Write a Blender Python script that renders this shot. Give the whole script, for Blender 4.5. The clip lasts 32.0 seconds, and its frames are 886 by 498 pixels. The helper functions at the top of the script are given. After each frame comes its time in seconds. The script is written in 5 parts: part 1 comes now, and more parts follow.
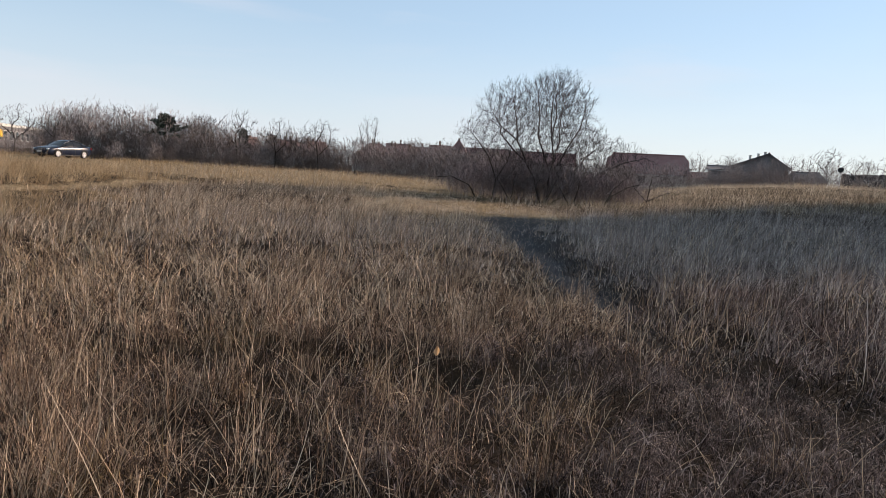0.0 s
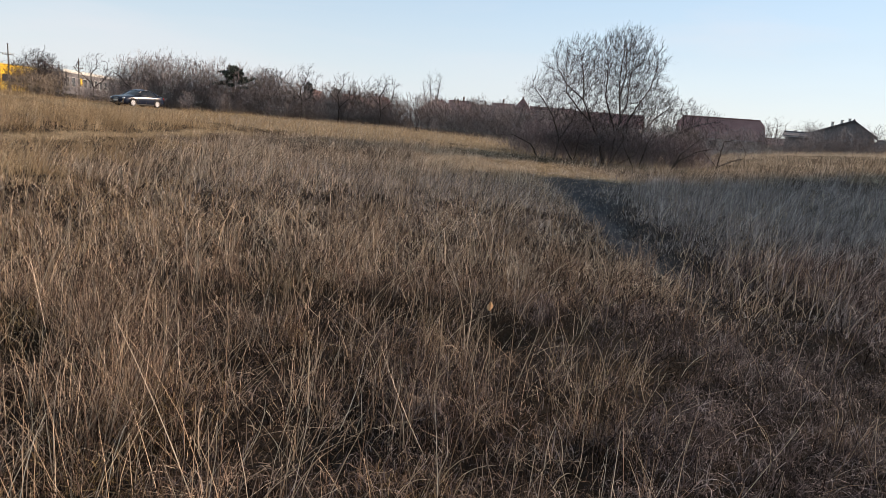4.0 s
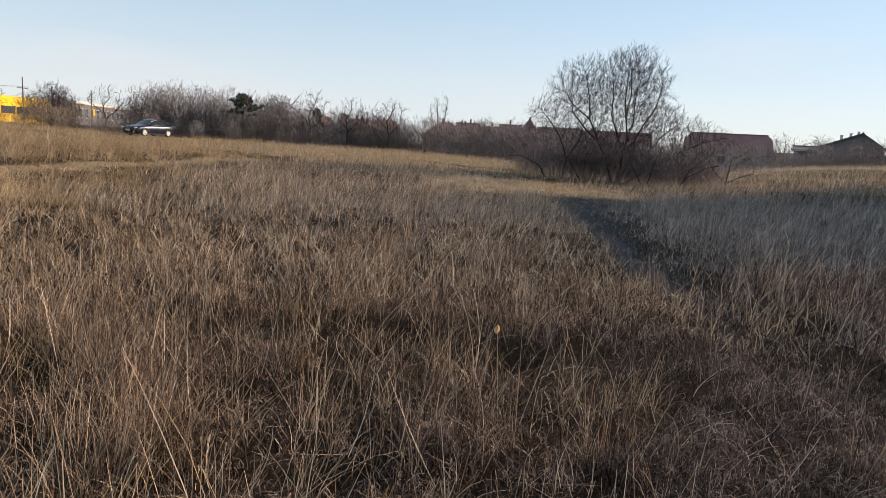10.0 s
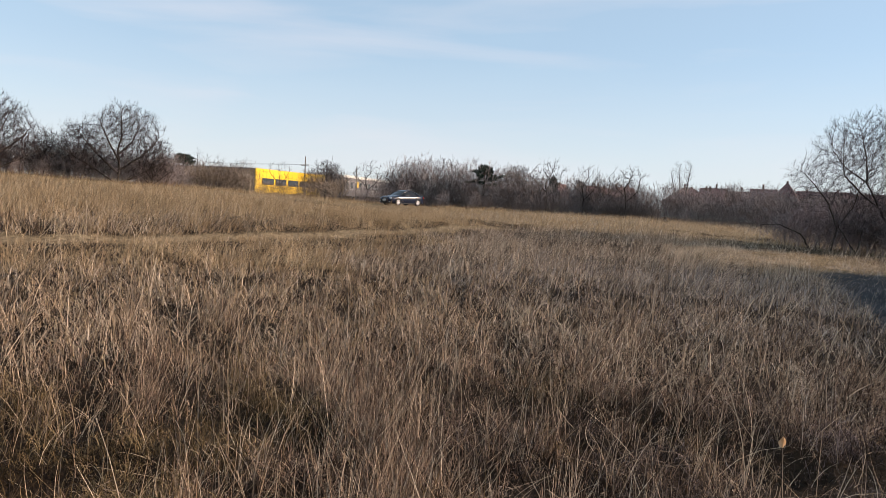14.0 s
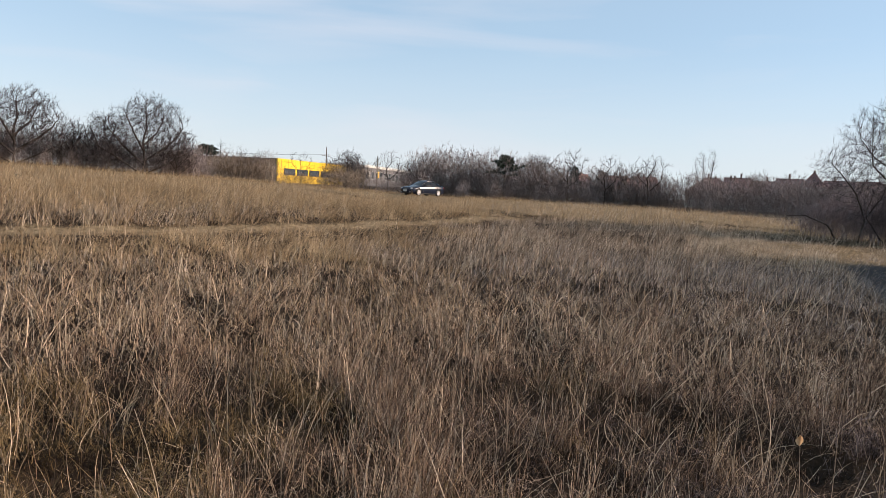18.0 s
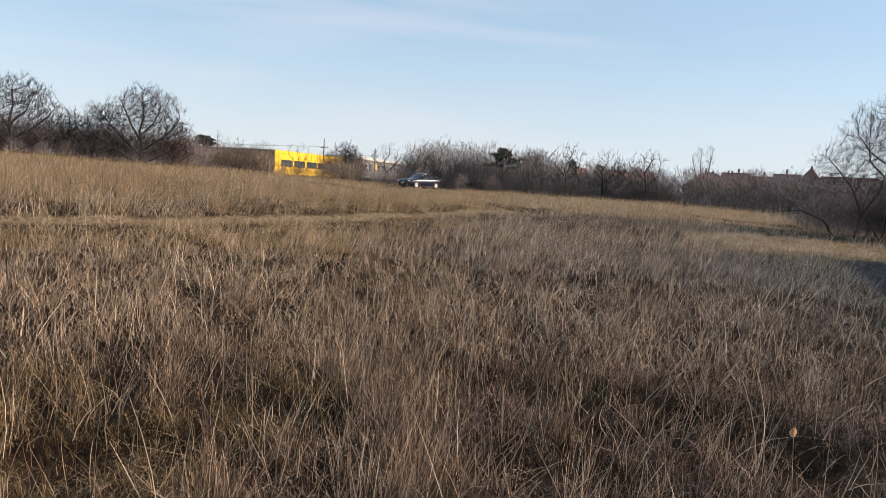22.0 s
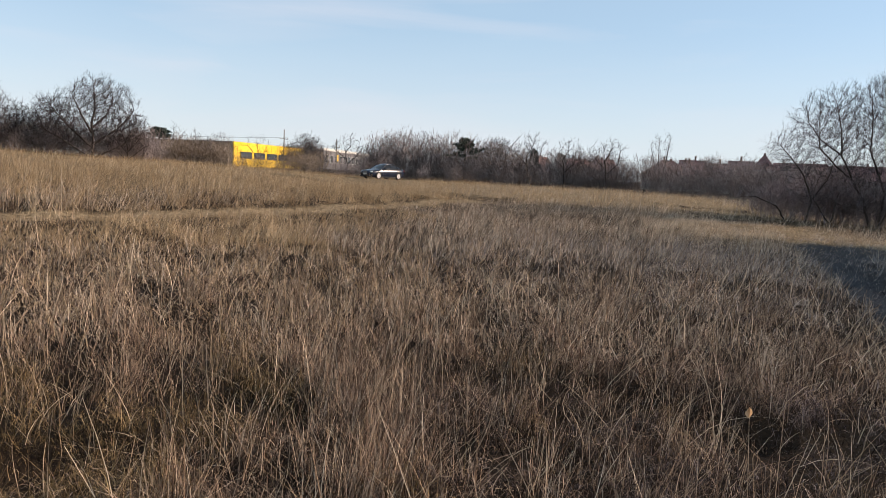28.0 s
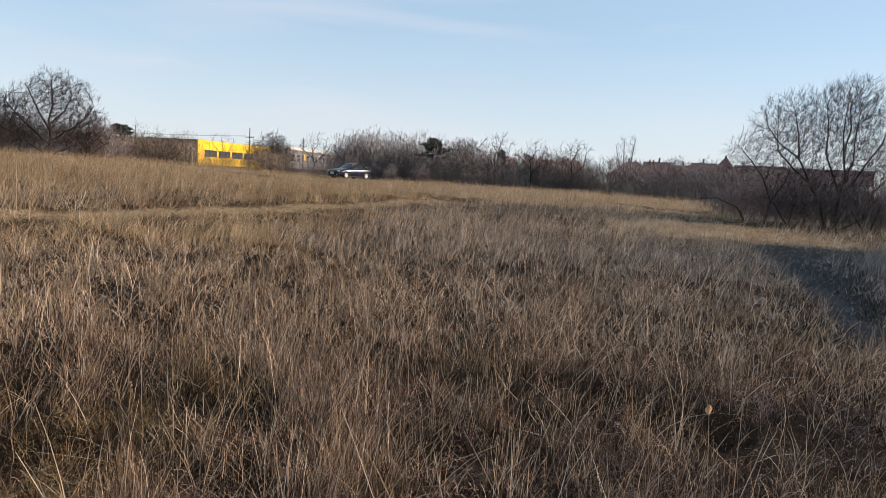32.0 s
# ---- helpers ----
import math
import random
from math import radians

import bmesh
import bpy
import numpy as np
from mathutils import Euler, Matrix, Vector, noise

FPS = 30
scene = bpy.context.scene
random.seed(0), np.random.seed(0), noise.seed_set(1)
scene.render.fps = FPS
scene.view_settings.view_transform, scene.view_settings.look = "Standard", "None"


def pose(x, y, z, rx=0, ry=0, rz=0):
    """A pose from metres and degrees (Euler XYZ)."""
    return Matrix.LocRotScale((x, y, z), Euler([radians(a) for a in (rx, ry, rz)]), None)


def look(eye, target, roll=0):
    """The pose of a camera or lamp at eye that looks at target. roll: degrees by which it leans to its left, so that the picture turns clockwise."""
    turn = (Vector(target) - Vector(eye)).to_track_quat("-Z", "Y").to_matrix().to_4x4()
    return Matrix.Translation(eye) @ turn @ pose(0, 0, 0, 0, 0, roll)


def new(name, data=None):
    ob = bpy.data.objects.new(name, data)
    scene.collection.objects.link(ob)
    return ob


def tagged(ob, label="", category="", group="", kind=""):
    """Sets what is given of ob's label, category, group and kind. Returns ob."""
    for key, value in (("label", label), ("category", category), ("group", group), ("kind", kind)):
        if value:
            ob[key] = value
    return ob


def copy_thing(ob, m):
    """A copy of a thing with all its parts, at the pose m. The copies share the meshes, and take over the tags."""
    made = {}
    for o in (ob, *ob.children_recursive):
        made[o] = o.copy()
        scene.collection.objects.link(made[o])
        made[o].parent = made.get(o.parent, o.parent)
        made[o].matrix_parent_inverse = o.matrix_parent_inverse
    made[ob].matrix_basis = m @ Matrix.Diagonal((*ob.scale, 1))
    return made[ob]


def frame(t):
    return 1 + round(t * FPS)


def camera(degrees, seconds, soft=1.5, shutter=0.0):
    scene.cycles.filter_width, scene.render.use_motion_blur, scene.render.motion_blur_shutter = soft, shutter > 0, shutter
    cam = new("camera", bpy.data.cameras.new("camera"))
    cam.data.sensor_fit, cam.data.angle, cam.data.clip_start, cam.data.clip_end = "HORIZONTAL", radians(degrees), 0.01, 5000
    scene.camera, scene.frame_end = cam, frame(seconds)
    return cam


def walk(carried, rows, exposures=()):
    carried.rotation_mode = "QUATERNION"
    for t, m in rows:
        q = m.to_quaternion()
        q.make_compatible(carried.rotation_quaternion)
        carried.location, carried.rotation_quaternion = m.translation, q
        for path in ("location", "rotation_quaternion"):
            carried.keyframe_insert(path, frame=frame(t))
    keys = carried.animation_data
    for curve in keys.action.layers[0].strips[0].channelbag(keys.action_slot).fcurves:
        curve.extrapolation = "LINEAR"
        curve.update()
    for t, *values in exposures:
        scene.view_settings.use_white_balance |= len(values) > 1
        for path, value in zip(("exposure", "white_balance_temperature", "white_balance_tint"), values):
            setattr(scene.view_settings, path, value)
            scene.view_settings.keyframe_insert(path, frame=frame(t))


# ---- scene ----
import collections
EXPOSURES = [
    (0.0, 0.45, 6550, 18), (1.0, 0.46, 6700, 18), (4.5, 0.5, 6700, 18), (5.0, 0.64, 6800, 20), (5.6, 0.18, 6250, 14), (6.2, 0.16, 6200, 13), (7.0, 0.36, 6550, 16), (8.0, 0.46, 6700, 18),
    (10.8, 0.5, 6750, 18), (11.8, 0.64, 6700, 23), (12.3, 0.62, 6700, 22), (13.2, 0.46, 6600, 18), (19.0, 0.44, 6450, 17), (32.0, 0.43, 6450, 17)]
cam = camera(68.30, 32.0, soft=0.6)
walk(cam, [
    (0, pose(0.059, -0.034, 1.515, 83.22, -3.15, -13.72)),
    (0.5, pose(0.068, -0.054, 1.506, 80.94, -4.05, -14.46)),
    (1, pose(0.068, -0.047, 1.512, 81.39, -3.77, -9.56)),
    (1.5, pose(0.070, -0.036, 1.503, 82.39, -3.48, -7.39)),
    (2, pose(0.062, -0.030, 1.491, 81.65, -4.47, -7.04)),
    (2.5, pose(0.061, -0.027, 1.492, 80.92, -4.19, -7.69)),
    (4.5, pose(0.075, -0.001, 1.485, 79.10, -4.75, -8.40)),
    (5, pose(0.070, 0.026, 1.517, 81.48, -1.43, -4.86)),
    (5.5, pose(0.060, 0.012, 1.578, 87.50, 0.50, -1.36)),
    (6, pose(0.060, -0.010, 1.595, 87.89, 0.60, -0.02)),
    (6.5, pose(0.063, -0.071, 1.529, 86.20, -3.52, -3.34)),
    (7, pose(0.063, -0.059, 1.509, 81.81, -4.07, -7.07)),
    (7.5, pose(0.073, -0.035, 1.500, 80.75, -4.28, -7.66)),
    (8, pose(0.079, -0.046, 1.503, 80.91, -3.55, -8.04)),
    (8.5, pose(0.086, -0.035, 1.506, 81.02, -3.80, -7.78)),
    (9, pose(0.084, -0.039, 1.506, 81.18, -3.29, -7.74)),
    (9.5, pose(0.099, -0.035, 1.504, 81.17, -2.95, -7.93)),
    (10, pose(0.094, -0.028, 1.501, 81.11, -3.38, -7.65)),
    (10.5, pose(0.092, -0.019, 1.502, 80.76, -3.61, -7.48)),
    (11, pose(0.087, 0.007, 1.526, 82.81, -4.20, -5.98)),
    (11.5, pose(0.036, 0.037, 1.496, 78.76, -0.71, -5.35)),
    (12, pose(-0.088, 0.107, 1.539, 80.10, 0.97, -3.98)),
    (12.5, pose(-0.083, 0.118, 1.574, 83.19, -2.43, 9.59)),
    (13, pose(-0.039, 0.112, 1.604, 84.45, -2.21, 14.56)),
    (13.5, pose(-0.043, 0.084, 1.573, 86.18, -3.05, 12.68)),
    (15.5, pose(-0.065, 0.029, 1.633, 83.52, -2.71, 12.56)),
    (16, pose(-0.056, 0.002, 1.635, 84.45, -2.70, 15.83)),
    (16.5, pose(-0.048, -0.020, 1.630, 84.82, -3.25, 16.14)),
    (17, pose(-0.047, -0.012, 1.631, 84.62, -3.17, 15.26)),
    (17.5, pose(-0.050, -0.012, 1.633, 84.70, -3.18, 15.15)),
    (18, pose(-0.044, -0.009, 1.633, 84.78, -2.94, 14.38)),
    (18.5, pose(-0.048, -0.004, 1.631, 84.65, -3.34, 14.72)),
    (19, pose(-0.048, -0.004, 1.627, 84.50, -3.39, 14.59)),
    (19.5, pose(-0.050, -0.004, 1.631, 84.33, -3.39, 14.70)),
    (20, pose(-0.048, -0.007, 1.632, 84.33, -3.38, 14.70)),
    (20.5, pose(-0.053, -0.019, 1.633, 84.61, -3.65, 15.12)),
    (21, pose(-0.055, -0.020, 1.632, 84.66, -3.58, 14.82)),
    (21.5, pose(-0.051, -0.018, 1.629, 84.76, -3.56, 14.53)),
    (22, pose(-0.041, -0.006, 1.620, 84.17, -3.38, 14.17)),
    (22.5, pose(-0.053, 0.007, 1.629, 83.82, -3.65, 13.82)),
    (23, pose(-0.049, 0.003, 1.629, 84.03, -3.49, 14.07)),
    (23.5, pose(-0.057, -0.002, 1.628, 84.00, -3.91, 14.46)),
    (24, pose(-0.048, -0.008, 1.627, 84.20, -3.71, 14.44)),
    (24.5, pose(-0.047, -0.009, 1.626, 84.36, -3.61, 14.34)),
    (26.5, pose(-0.028, -0.012, 1.612, 83.93, -3.52, 13.59)),
    (27, pose(-0.042, -0.000, 1.617, 83.51, -3.32, 11.97)),
    (27.5, pose(-0.034, 0.002, 1.620, 83.46, -2.69, 11.47)),
    (28, pose(-0.033, 0.011, 1.621, 83.50, -2.74, 10.92)),
    (28.5, pose(-0.037, 0.005, 1.617, 83.60, -3.15, 11.04)),
    (29, pose(-0.033, 0.012, 1.614, 83.71, -3.26, 11.19)),
    (29.5, pose(-0.021, 0.023, 1.603, 83.66, -3.20, 10.36)),
    (30, pose(-0.004, 0.040, 1.613, 83.78, -2.37, 7.51)),
    (30.5, pose(-0.010, 0.043, 1.617, 83.59, -2.58, 7.61)),
    (31, pose(-0.016, 0.041, 1.617, 83.53, -2.73, 7.72)),
    (31.5, pose(-0.017, 0.033, 1.615, 83.62, -2.99, 8.00)),
    (32, pose(-0.021, 0.021, 1.618, 83.65, -3.10, 8.13)),
], EXPOSURES)


# ---- light ----
SUN_AZ, SUN_EL = 76.0, 22.0
world = bpy.data.worlds.new("world")
scene.world = world
world.use_nodes = True
wn, wl = world.node_tree.nodes, world.node_tree.links
wn.clear()
sky = wn.new("ShaderNodeTexSky")
sky.sky_type = 'NISHITA'
sky.sun_disc = False
sky.sun_elevation = radians(SUN_EL)
sky.sun_rotation = radians(SUN_AZ)
sky.air_density, sky.dust_density, sky.ozone_density = 1.0, 0.05, 1.6
wbg = wn.new("ShaderNodeBackground")
wbg.inputs["Strength"].default_value = 0.115
wout = wn.new("ShaderNodeOutputWorld")
# thin, high cirrus streaks
wtc = wn.new("ShaderNodeTexCoord")
wmap = wn.new("ShaderNodeMapping")
wmap.inputs["Scale"].default_value = (1.0, 1.6, 7.0)
wmap.inputs["Rotation"].default_value = (0.12, 0.1, 0.4)
wnz = wn.new("ShaderNodeTexNoise")
wnz.inputs["Scale"].default_value, wnz.inputs["Detail"].default_value = 1.7, 5.0
wramp = wn.new("ShaderNodeValToRGB")
wramp.color_ramp.elements[0].position, wramp.color_ramp.elements[1].position = 0.45, 0.85
wramp.color_ramp.elements[0].color, wramp.color_ramp.elements[1].color = (0.58, 0.58, 0.58, 1), (0.76, 0.76, 0.76, 1)
wmix = wn.new("ShaderNodeMix")
wmix.data_type = 'RGBA'
wmix.inputs[7].default_value = (3.35, 4.75, 5.55, 1)
wl.new(wtc.outputs["Generated"], wmap.inputs["Vector"])
wl.new(wmap.outputs[0], wnz.inputs["Vector"])
wl.new(wnz.outputs["Fac"], wramp.inputs["Fac"])
wl.new(wramp.outputs["Color"], wmix.inputs[0])
wl.new(sky.outputs[0], wmix.inputs[6])
wmap2 = wn.new("ShaderNodeMapping")
wmap2.inputs["Scale"].default_value = (1.3, 1.3, 9.0)
wmap2.inputs["Rotation"].default_value = (0.05, 0.16, 0.0)
wnz2 = wn.new("ShaderNodeTexNoise")
wnz2.inputs["Scale"].default_value, wnz2.inputs["Detail"].default_value, wnz2.inputs["Distortion"].default_value = 1.4, 7.0, 0.4
wramp2 = wn.new("ShaderNodeValToRGB")
wramp2.color_ramp.elements[0].position, wramp2.color_ramp.elements[1].position = 0.5, 0.78
wramp2.color_ramp.elements[0].color, wramp2.color_ramp.elements[1].color = (0, 0, 0, 1), (0.55, 0.55, 0.55, 1)
wmix2 = wn.new("ShaderNodeMix")
wmix2.data_type = 'RGBA'
wmix2.inputs[7].default_value = (5.0, 5.25, 5.5, 1)
wl.new(wtc.outputs["Generated"], wmap2.inputs["Vector"])
wl.new(wmap2.outputs[0], wnz2.inputs["Vector"])
wl.new(wnz2.outputs["Fac"], wramp2.inputs["Fac"])
wl.new(wramp2.outputs["Color"], wmix2.inputs[0])
wl.new(wmix.outputs[2], wmix2.inputs[6])
# pale haze low over the horizon, all round
wsep = wn.new("ShaderNodeSeparateXYZ")
wl.new(wtc.outputs["Generated"], wsep.inputs[0])
whz = wn.new("ShaderNodeMapRange")
whz.interpolation_type = 'SMOOTHSTEP'
whz.inputs["From Min"].default_value, whz.inputs["From Max"].default_value = 0.0, 0.24
whz.inputs["To Min"].default_value, whz.inputs["To Max"].default_value = 0.62, 0.0
wl.new(wsep.outputs["Z"], whz.inputs["Value"])
wmix3 = wn.new("ShaderNodeMix")
wmix3.data_type = 'RGBA'
wmix3.inputs[7].default_value = (4.85, 5.3, 5.4, 1)
wl.new(whz.outputs[0], wmix3.inputs[0])
wl.new(wmix2.outputs[2], wmix3.inputs[6])
wl.new(wmix3.outputs[2], wbg.inputs["Color"])
wl.new(wbg.outputs[0], wout.inputs["Surface"])

sun_dir = Vector((math.sin(radians(SUN_AZ)) * math.cos(radians(SUN_EL)),
                  math.cos(radians(SUN_AZ)) * math.cos(radians(SUN_EL)), math.sin(radians(SUN_EL))))
sun = new("sun", bpy.data.lights.new("sun", 'SUN'))
sun.data.energy, sun.data.angle, sun.data.color = 5.0, radians(0.6), (1.0, 0.80, 0.60)
sun.matrix_world = look(sun_dir * 60, (0, 0, 0))

# ---- materials ----


def surface(name, colors, scale=4.0, rough=0.85, bump=0.0, bump_scale=40.0, random_by="", metal=0.0,
            detail=4.0, spread=(0.3, 0.7), coat=0.0, amount=0.5, fine=0.0, stretch=(1, 1, 1)):
    """A surface whose colour wanders between the given ones: by noise, and by each piece's own chance."""
    m = bpy.data.materials.new(name)
    m.use_nodes = True
    n, l = m.node_tree.nodes, m.node_tree.links
    b = n["Principled BSDF"]
    b.inputs["Roughness"].default_value = rough
    b.inputs["Metallic"].default_value = metal
    b.inputs["Coat Weight"].default_value = coat
    b.inputs["Specular IOR Level"].default_value = 0.3
    tc = n.new("ShaderNodeTexCoord")
    mp = n.new("ShaderNodeMapping")
    mp.inputs["Scale"].default_value = stretch
    l.new(tc.outputs["Object"], mp.inputs["Vector"])
    nz = n.new("ShaderNodeTexNoise")
    nz.inputs["Scale"].default_value, nz.inputs["Detail"].default_value = scale, detail
    l.new(mp.outputs[0], nz.inputs["Vector"])
    mr = n.new("ShaderNodeMapRange")
    mr.inputs["From Min"].default_value, mr.inputs["From Max"].default_value = spread
    l.new(nz.outputs["Fac"], mr.inputs["Value"])
    fac = mr.outputs[0]
    if fine:
        nf = n.new("ShaderNodeTexNoise")
        nf.inputs["Scale"].default_value, nf.inputs["Detail"].default_value = scale * 14, 3
        l.new(mp.outputs[0], nf.inputs["Vector"])
        ff = n.new("ShaderNodeMix")
        ff.inputs[0].default_value = fine
        l.new(fac, ff.inputs[2])
        l.new(nf.outputs["Fac"], ff.inputs[3])
        fac = ff.outputs[0]
    if random_by:
        if random_by == "island":
            src = n.new("ShaderNodeNewGeometry").outputs["Random Per Island"]
        else:
            src = n.new("ShaderNodeObjectInfo").outputs["Random"]
        mx = n.new("ShaderNodeMix")
        mx.inputs[0].default_value = amount
        l.new(fac, mx.inputs[2])
        l.new(src, mx.inputs[3])
        fac = mx.outputs[0]
    rp = n.new("ShaderNodeValToRGB")
    els = rp.color_ramp.elements
    while len(els) < len(colors):
        els.new(0.5)
    for i, c in enumerate(colors):
        els[i].position = i / max(1, len(colors) - 1)
        els[i].color = (*c, 1)
    l.new(fac, rp.inputs["Fac"])
    l.new(rp.outputs["Color"], b.inputs["Base Color"])
    if bump:
        nb = n.new("ShaderNodeTexNoise")
        nb.inputs["Scale"].default_value, nb.inputs["Detail"].default_value = bump_scale, 5
        l.new(mp.outputs[0], nb.inputs["Vector"])
        bp = n.new("ShaderNodeBump")
        bp.inputs["Strength"].default_value, bp.inputs["Distance"].default_value = bump, 0.05
        l.new(nb.outputs["Fac"], bp.inputs["Height"])
        l.new(bp.outputs[0], b.inputs["Normal"])
    return m


def blade_material(name, colors, scale, amount=0.55, through_light=0.35, spread=(0.35, 0.65)):
    """Dry grass: each blade its own tone, light shining through it."""
    m = surface(name, colors, scale=scale, rough=0.6, random_by="island", amount=amount, spread=spread)
    n, l = m.node_tree.nodes, m.node_tree.links
    b, out = n["Principled BSDF"], n["Material Output"]
    b.inputs["Specular IOR Level"].default_value = 0.08
    col = b.inputs["Base Color"].links[0].from_socket
    tr = n.new("ShaderNodeBsdfTranslucent")
    l.new(col, tr.inputs["Color"])
    mx = n.new("ShaderNodeMixShader")
    mx.inputs[0].default_value = through_light
    l.new(b.outputs[0], mx.inputs[1])
    l.new(tr.outputs[0], mx.inputs[2])
    l.new(mx.outputs[0], out.inputs["Surface"])
    return m


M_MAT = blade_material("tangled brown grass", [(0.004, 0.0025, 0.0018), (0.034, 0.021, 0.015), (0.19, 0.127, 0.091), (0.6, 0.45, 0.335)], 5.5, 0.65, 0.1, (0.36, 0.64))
# a darker, purpler take on the brown grass, carrying shade in its colour
M_DUSK = blade_material("shade-tinted brown weeds", [(0.005, 0.0034, 0.0032), (0.032, 0.0218, 0.021), (0.16, 0.12, 0.113), (0.56, 0.455, 0.405)], 5.5, 0.65, 0.1, (0.36, 0.64))
M_TAN = blade_material("silvery tan grass", [(0.013, 0.009, 0.0066), (0.115, 0.081, 0.059), (0.45, 0.355, 0.265), (0.9, 0.76, 0.6)], 2.6, 0.7, 0.12, (0.36, 0.64))
M_GOLD = blade_material("golden dry grass", [(0.078, 0.05, 0.027), (0.265, 0.184, 0.106), (0.455, 0.335, 0.202), (0.7, 0.556, 0.375)], 1.1, 0.55)
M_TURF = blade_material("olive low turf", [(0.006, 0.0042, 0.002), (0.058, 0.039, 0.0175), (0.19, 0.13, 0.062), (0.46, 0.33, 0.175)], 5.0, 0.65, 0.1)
M_STEM = blade_material("straw stems", [(0.16, 0.102, 0.066), (0.46, 0.335, 0.228), (0.86, 0.7, 0.52)], 1.6, 0.85, 0.1)
# weathered grey, plus a purplish tint that paints in the bluish shade
M_GREY = blade_material("weathered grey grass tinted for shade", [(0.022, 0.0185, 0.0178), (0.125, 0.105, 0.1), (0.355, 0.305, 0.28), (0.78, 0.69, 0.61)], 3.0, 0.65, 0.1, (0.36, 0.64))
M_STRAW = blade_material("pale grey straw", [(0.088, 0.07, 0.052), (0.265, 0.214, 0.158), (0.45, 0.372, 0.283), (0.7, 0.595, 0.47)], 0.8, 0.45)
# near-black blades, coloured to stand for the shade between the stems
M_SHADETHATCH = blade_material("near-black thatch for shaded gaps", [(0.004, 0.003, 0.0025), (0.011, 0.0075, 0.006), (0.035, 0.024, 0.018)], 4.0, 0.7, 0.05)
M_BARK = surface("dark bark", [(0.03, 0.022, 0.018), (0.062, 0.048, 0.039), (0.11, 0.09, 0.074)], scale=3, rough=0.9, bump=0.6,
                 bump_scale=18, stretch=(1, 1, 0.3))
M_TWIG = surface("bare twigs", [(0.036, 0.029, 0.03), (0.064, 0.051, 0.052), (0.11, 0.09, 0.088)], scale=0.6, rough=0.85,
                 random_by="island", amount=0.5)
M_THICKET = surface("purplish brown thicket twigs", [(0.14, 0.112, 0.106), (0.23, 0.189, 0.175), (0.34, 0.287, 0.262)], scale=0.25,
                    rough=0.85, random_by="island", amount=0.5)
M_DARKTWIG = surface("dark tangled shrub twigs", [(0.17, 0.134, 0.138), (0.28, 0.225, 0.225), (0.4, 0.33, 0.32)], scale=0.3, rough=0.85,
                     random_by="island", amount=0.5)
M_RUST = surface("rusty brown shrub twigs", [(0.15, 0.11, 0.08), (0.225, 0.172, 0.125), (0.31, 0.245, 0.18)], scale=0.3, rough=0.85,
                 random_by="island", amount=0.5)
M_GREYTWIG = surface("grey brown shrub twigs", [(0.125, 0.101, 0.1), (0.21, 0.175, 0.17), (0.31, 0.265, 0.25)], scale=0.3, rough=0.85,
                     random_by="island", amount=0.5)
M_NEEDLE = surface("dark pine needles", [(0.014, 0.022, 0.017), (0.03, 0.045, 0.032), (0.05, 0.07, 0.05)], scale=2, rough=0.7,
                   random_by="island", amount=0.6)
M_ROOF = surface("weathered red roof tiles", [(0.13, 0.066, 0.062), (0.185, 0.098, 0.09), (0.255, 0.145, 0.132)], scale=0.8, rough=0.85,
                 bump=0.4, bump_scale=8, fine=0.4, random_by="object", amount=0.3)
M_ROOFDARK = surface("dark grey roof", [(0.08, 0.073, 0.076), (0.12, 0.11, 0.112), (0.16, 0.145, 0.145)], scale=0.8, rough=0.85,
                     bump=0.4, bump_scale=8, fine=0.4)
M_PLASTER = surface("greyed plaster", [(0.42, 0.39, 0.35), (0.55, 0.52, 0.47), (0.66, 0.63, 0.58)], scale=0.7, rough=0.9, bump=0.1, fine=0.3)
M_ROUGHCAST = surface("grey roughcast", [(0.11, 0.105, 0.11), (0.15, 0.143, 0.146), (0.2, 0.189, 0.188)], scale=0.9, rough=0.95, bump=0.3, fine=0.4)
M_CREAM = surface("cream plaster", [(0.6, 0.5, 0.34), (0.7, 0.6, 0.42), (0.78, 0.68, 0.5)], scale=0.7, rough=0.9, bump=0.1, fine=0.3)
M_BRICK = surface("chimney brick", [(0.11, 0.065, 0.05), (0.16, 0.105, 0.082), (0.22, 0.16, 0.13)], scale=4, rough=0.9, bump=0.3)
M_YELLOW = surface("yellow metal cladding", [(0.72, 0.43, 0.012), (0.83, 0.52, 0.02), (0.9, 0.6, 0.04)], scale=0.15, rough=0.45, fine=0.2)
M_OLIVE = surface("olive brown cladding", [(0.19, 0.155, 0.095), (0.25, 0.205, 0.13), (0.31, 0.26, 0.175)], scale=0.1, rough=0.7, fine=0.2, stretch=(1, 1, 0.2))
M_WHITE = surface("white painted panels", [(0.42, 0.4, 0.36), (0.55, 0.53, 0.48), (0.66, 0.64, 0.6)], scale=0.3, rough=0.7, fine=0.2)
M_GLASS = surface("dark window glass", [(0.02, 0.025, 0.03), (0.05, 0.055, 0.06)], scale=0.2, rough=0.12)
M_PAINT = surface("dark blue grey car paint", [(0.007, 0.011, 0.023), (0.011, 0.017, 0.034)], scale=1.5, rough=0.22, metal=0.0, coat=0.05)
M_CARGLASS = surface("tinted car glass", [(0.012, 0.014, 0.016), (0.02, 0.022, 0.025)], scale=1.0, rough=0.06)
M_RUBBER = surface("tyre rubber", [(0.015, 0.015, 0.015), (0.03, 0.03, 0.03)], scale=6, rough=0.8)
M_ALLOY = surface("silver alloy", [(0.42, 0.42, 0.43), (0.58, 0.58, 0.59)], scale=5, rough=0.4, metal=0.4)
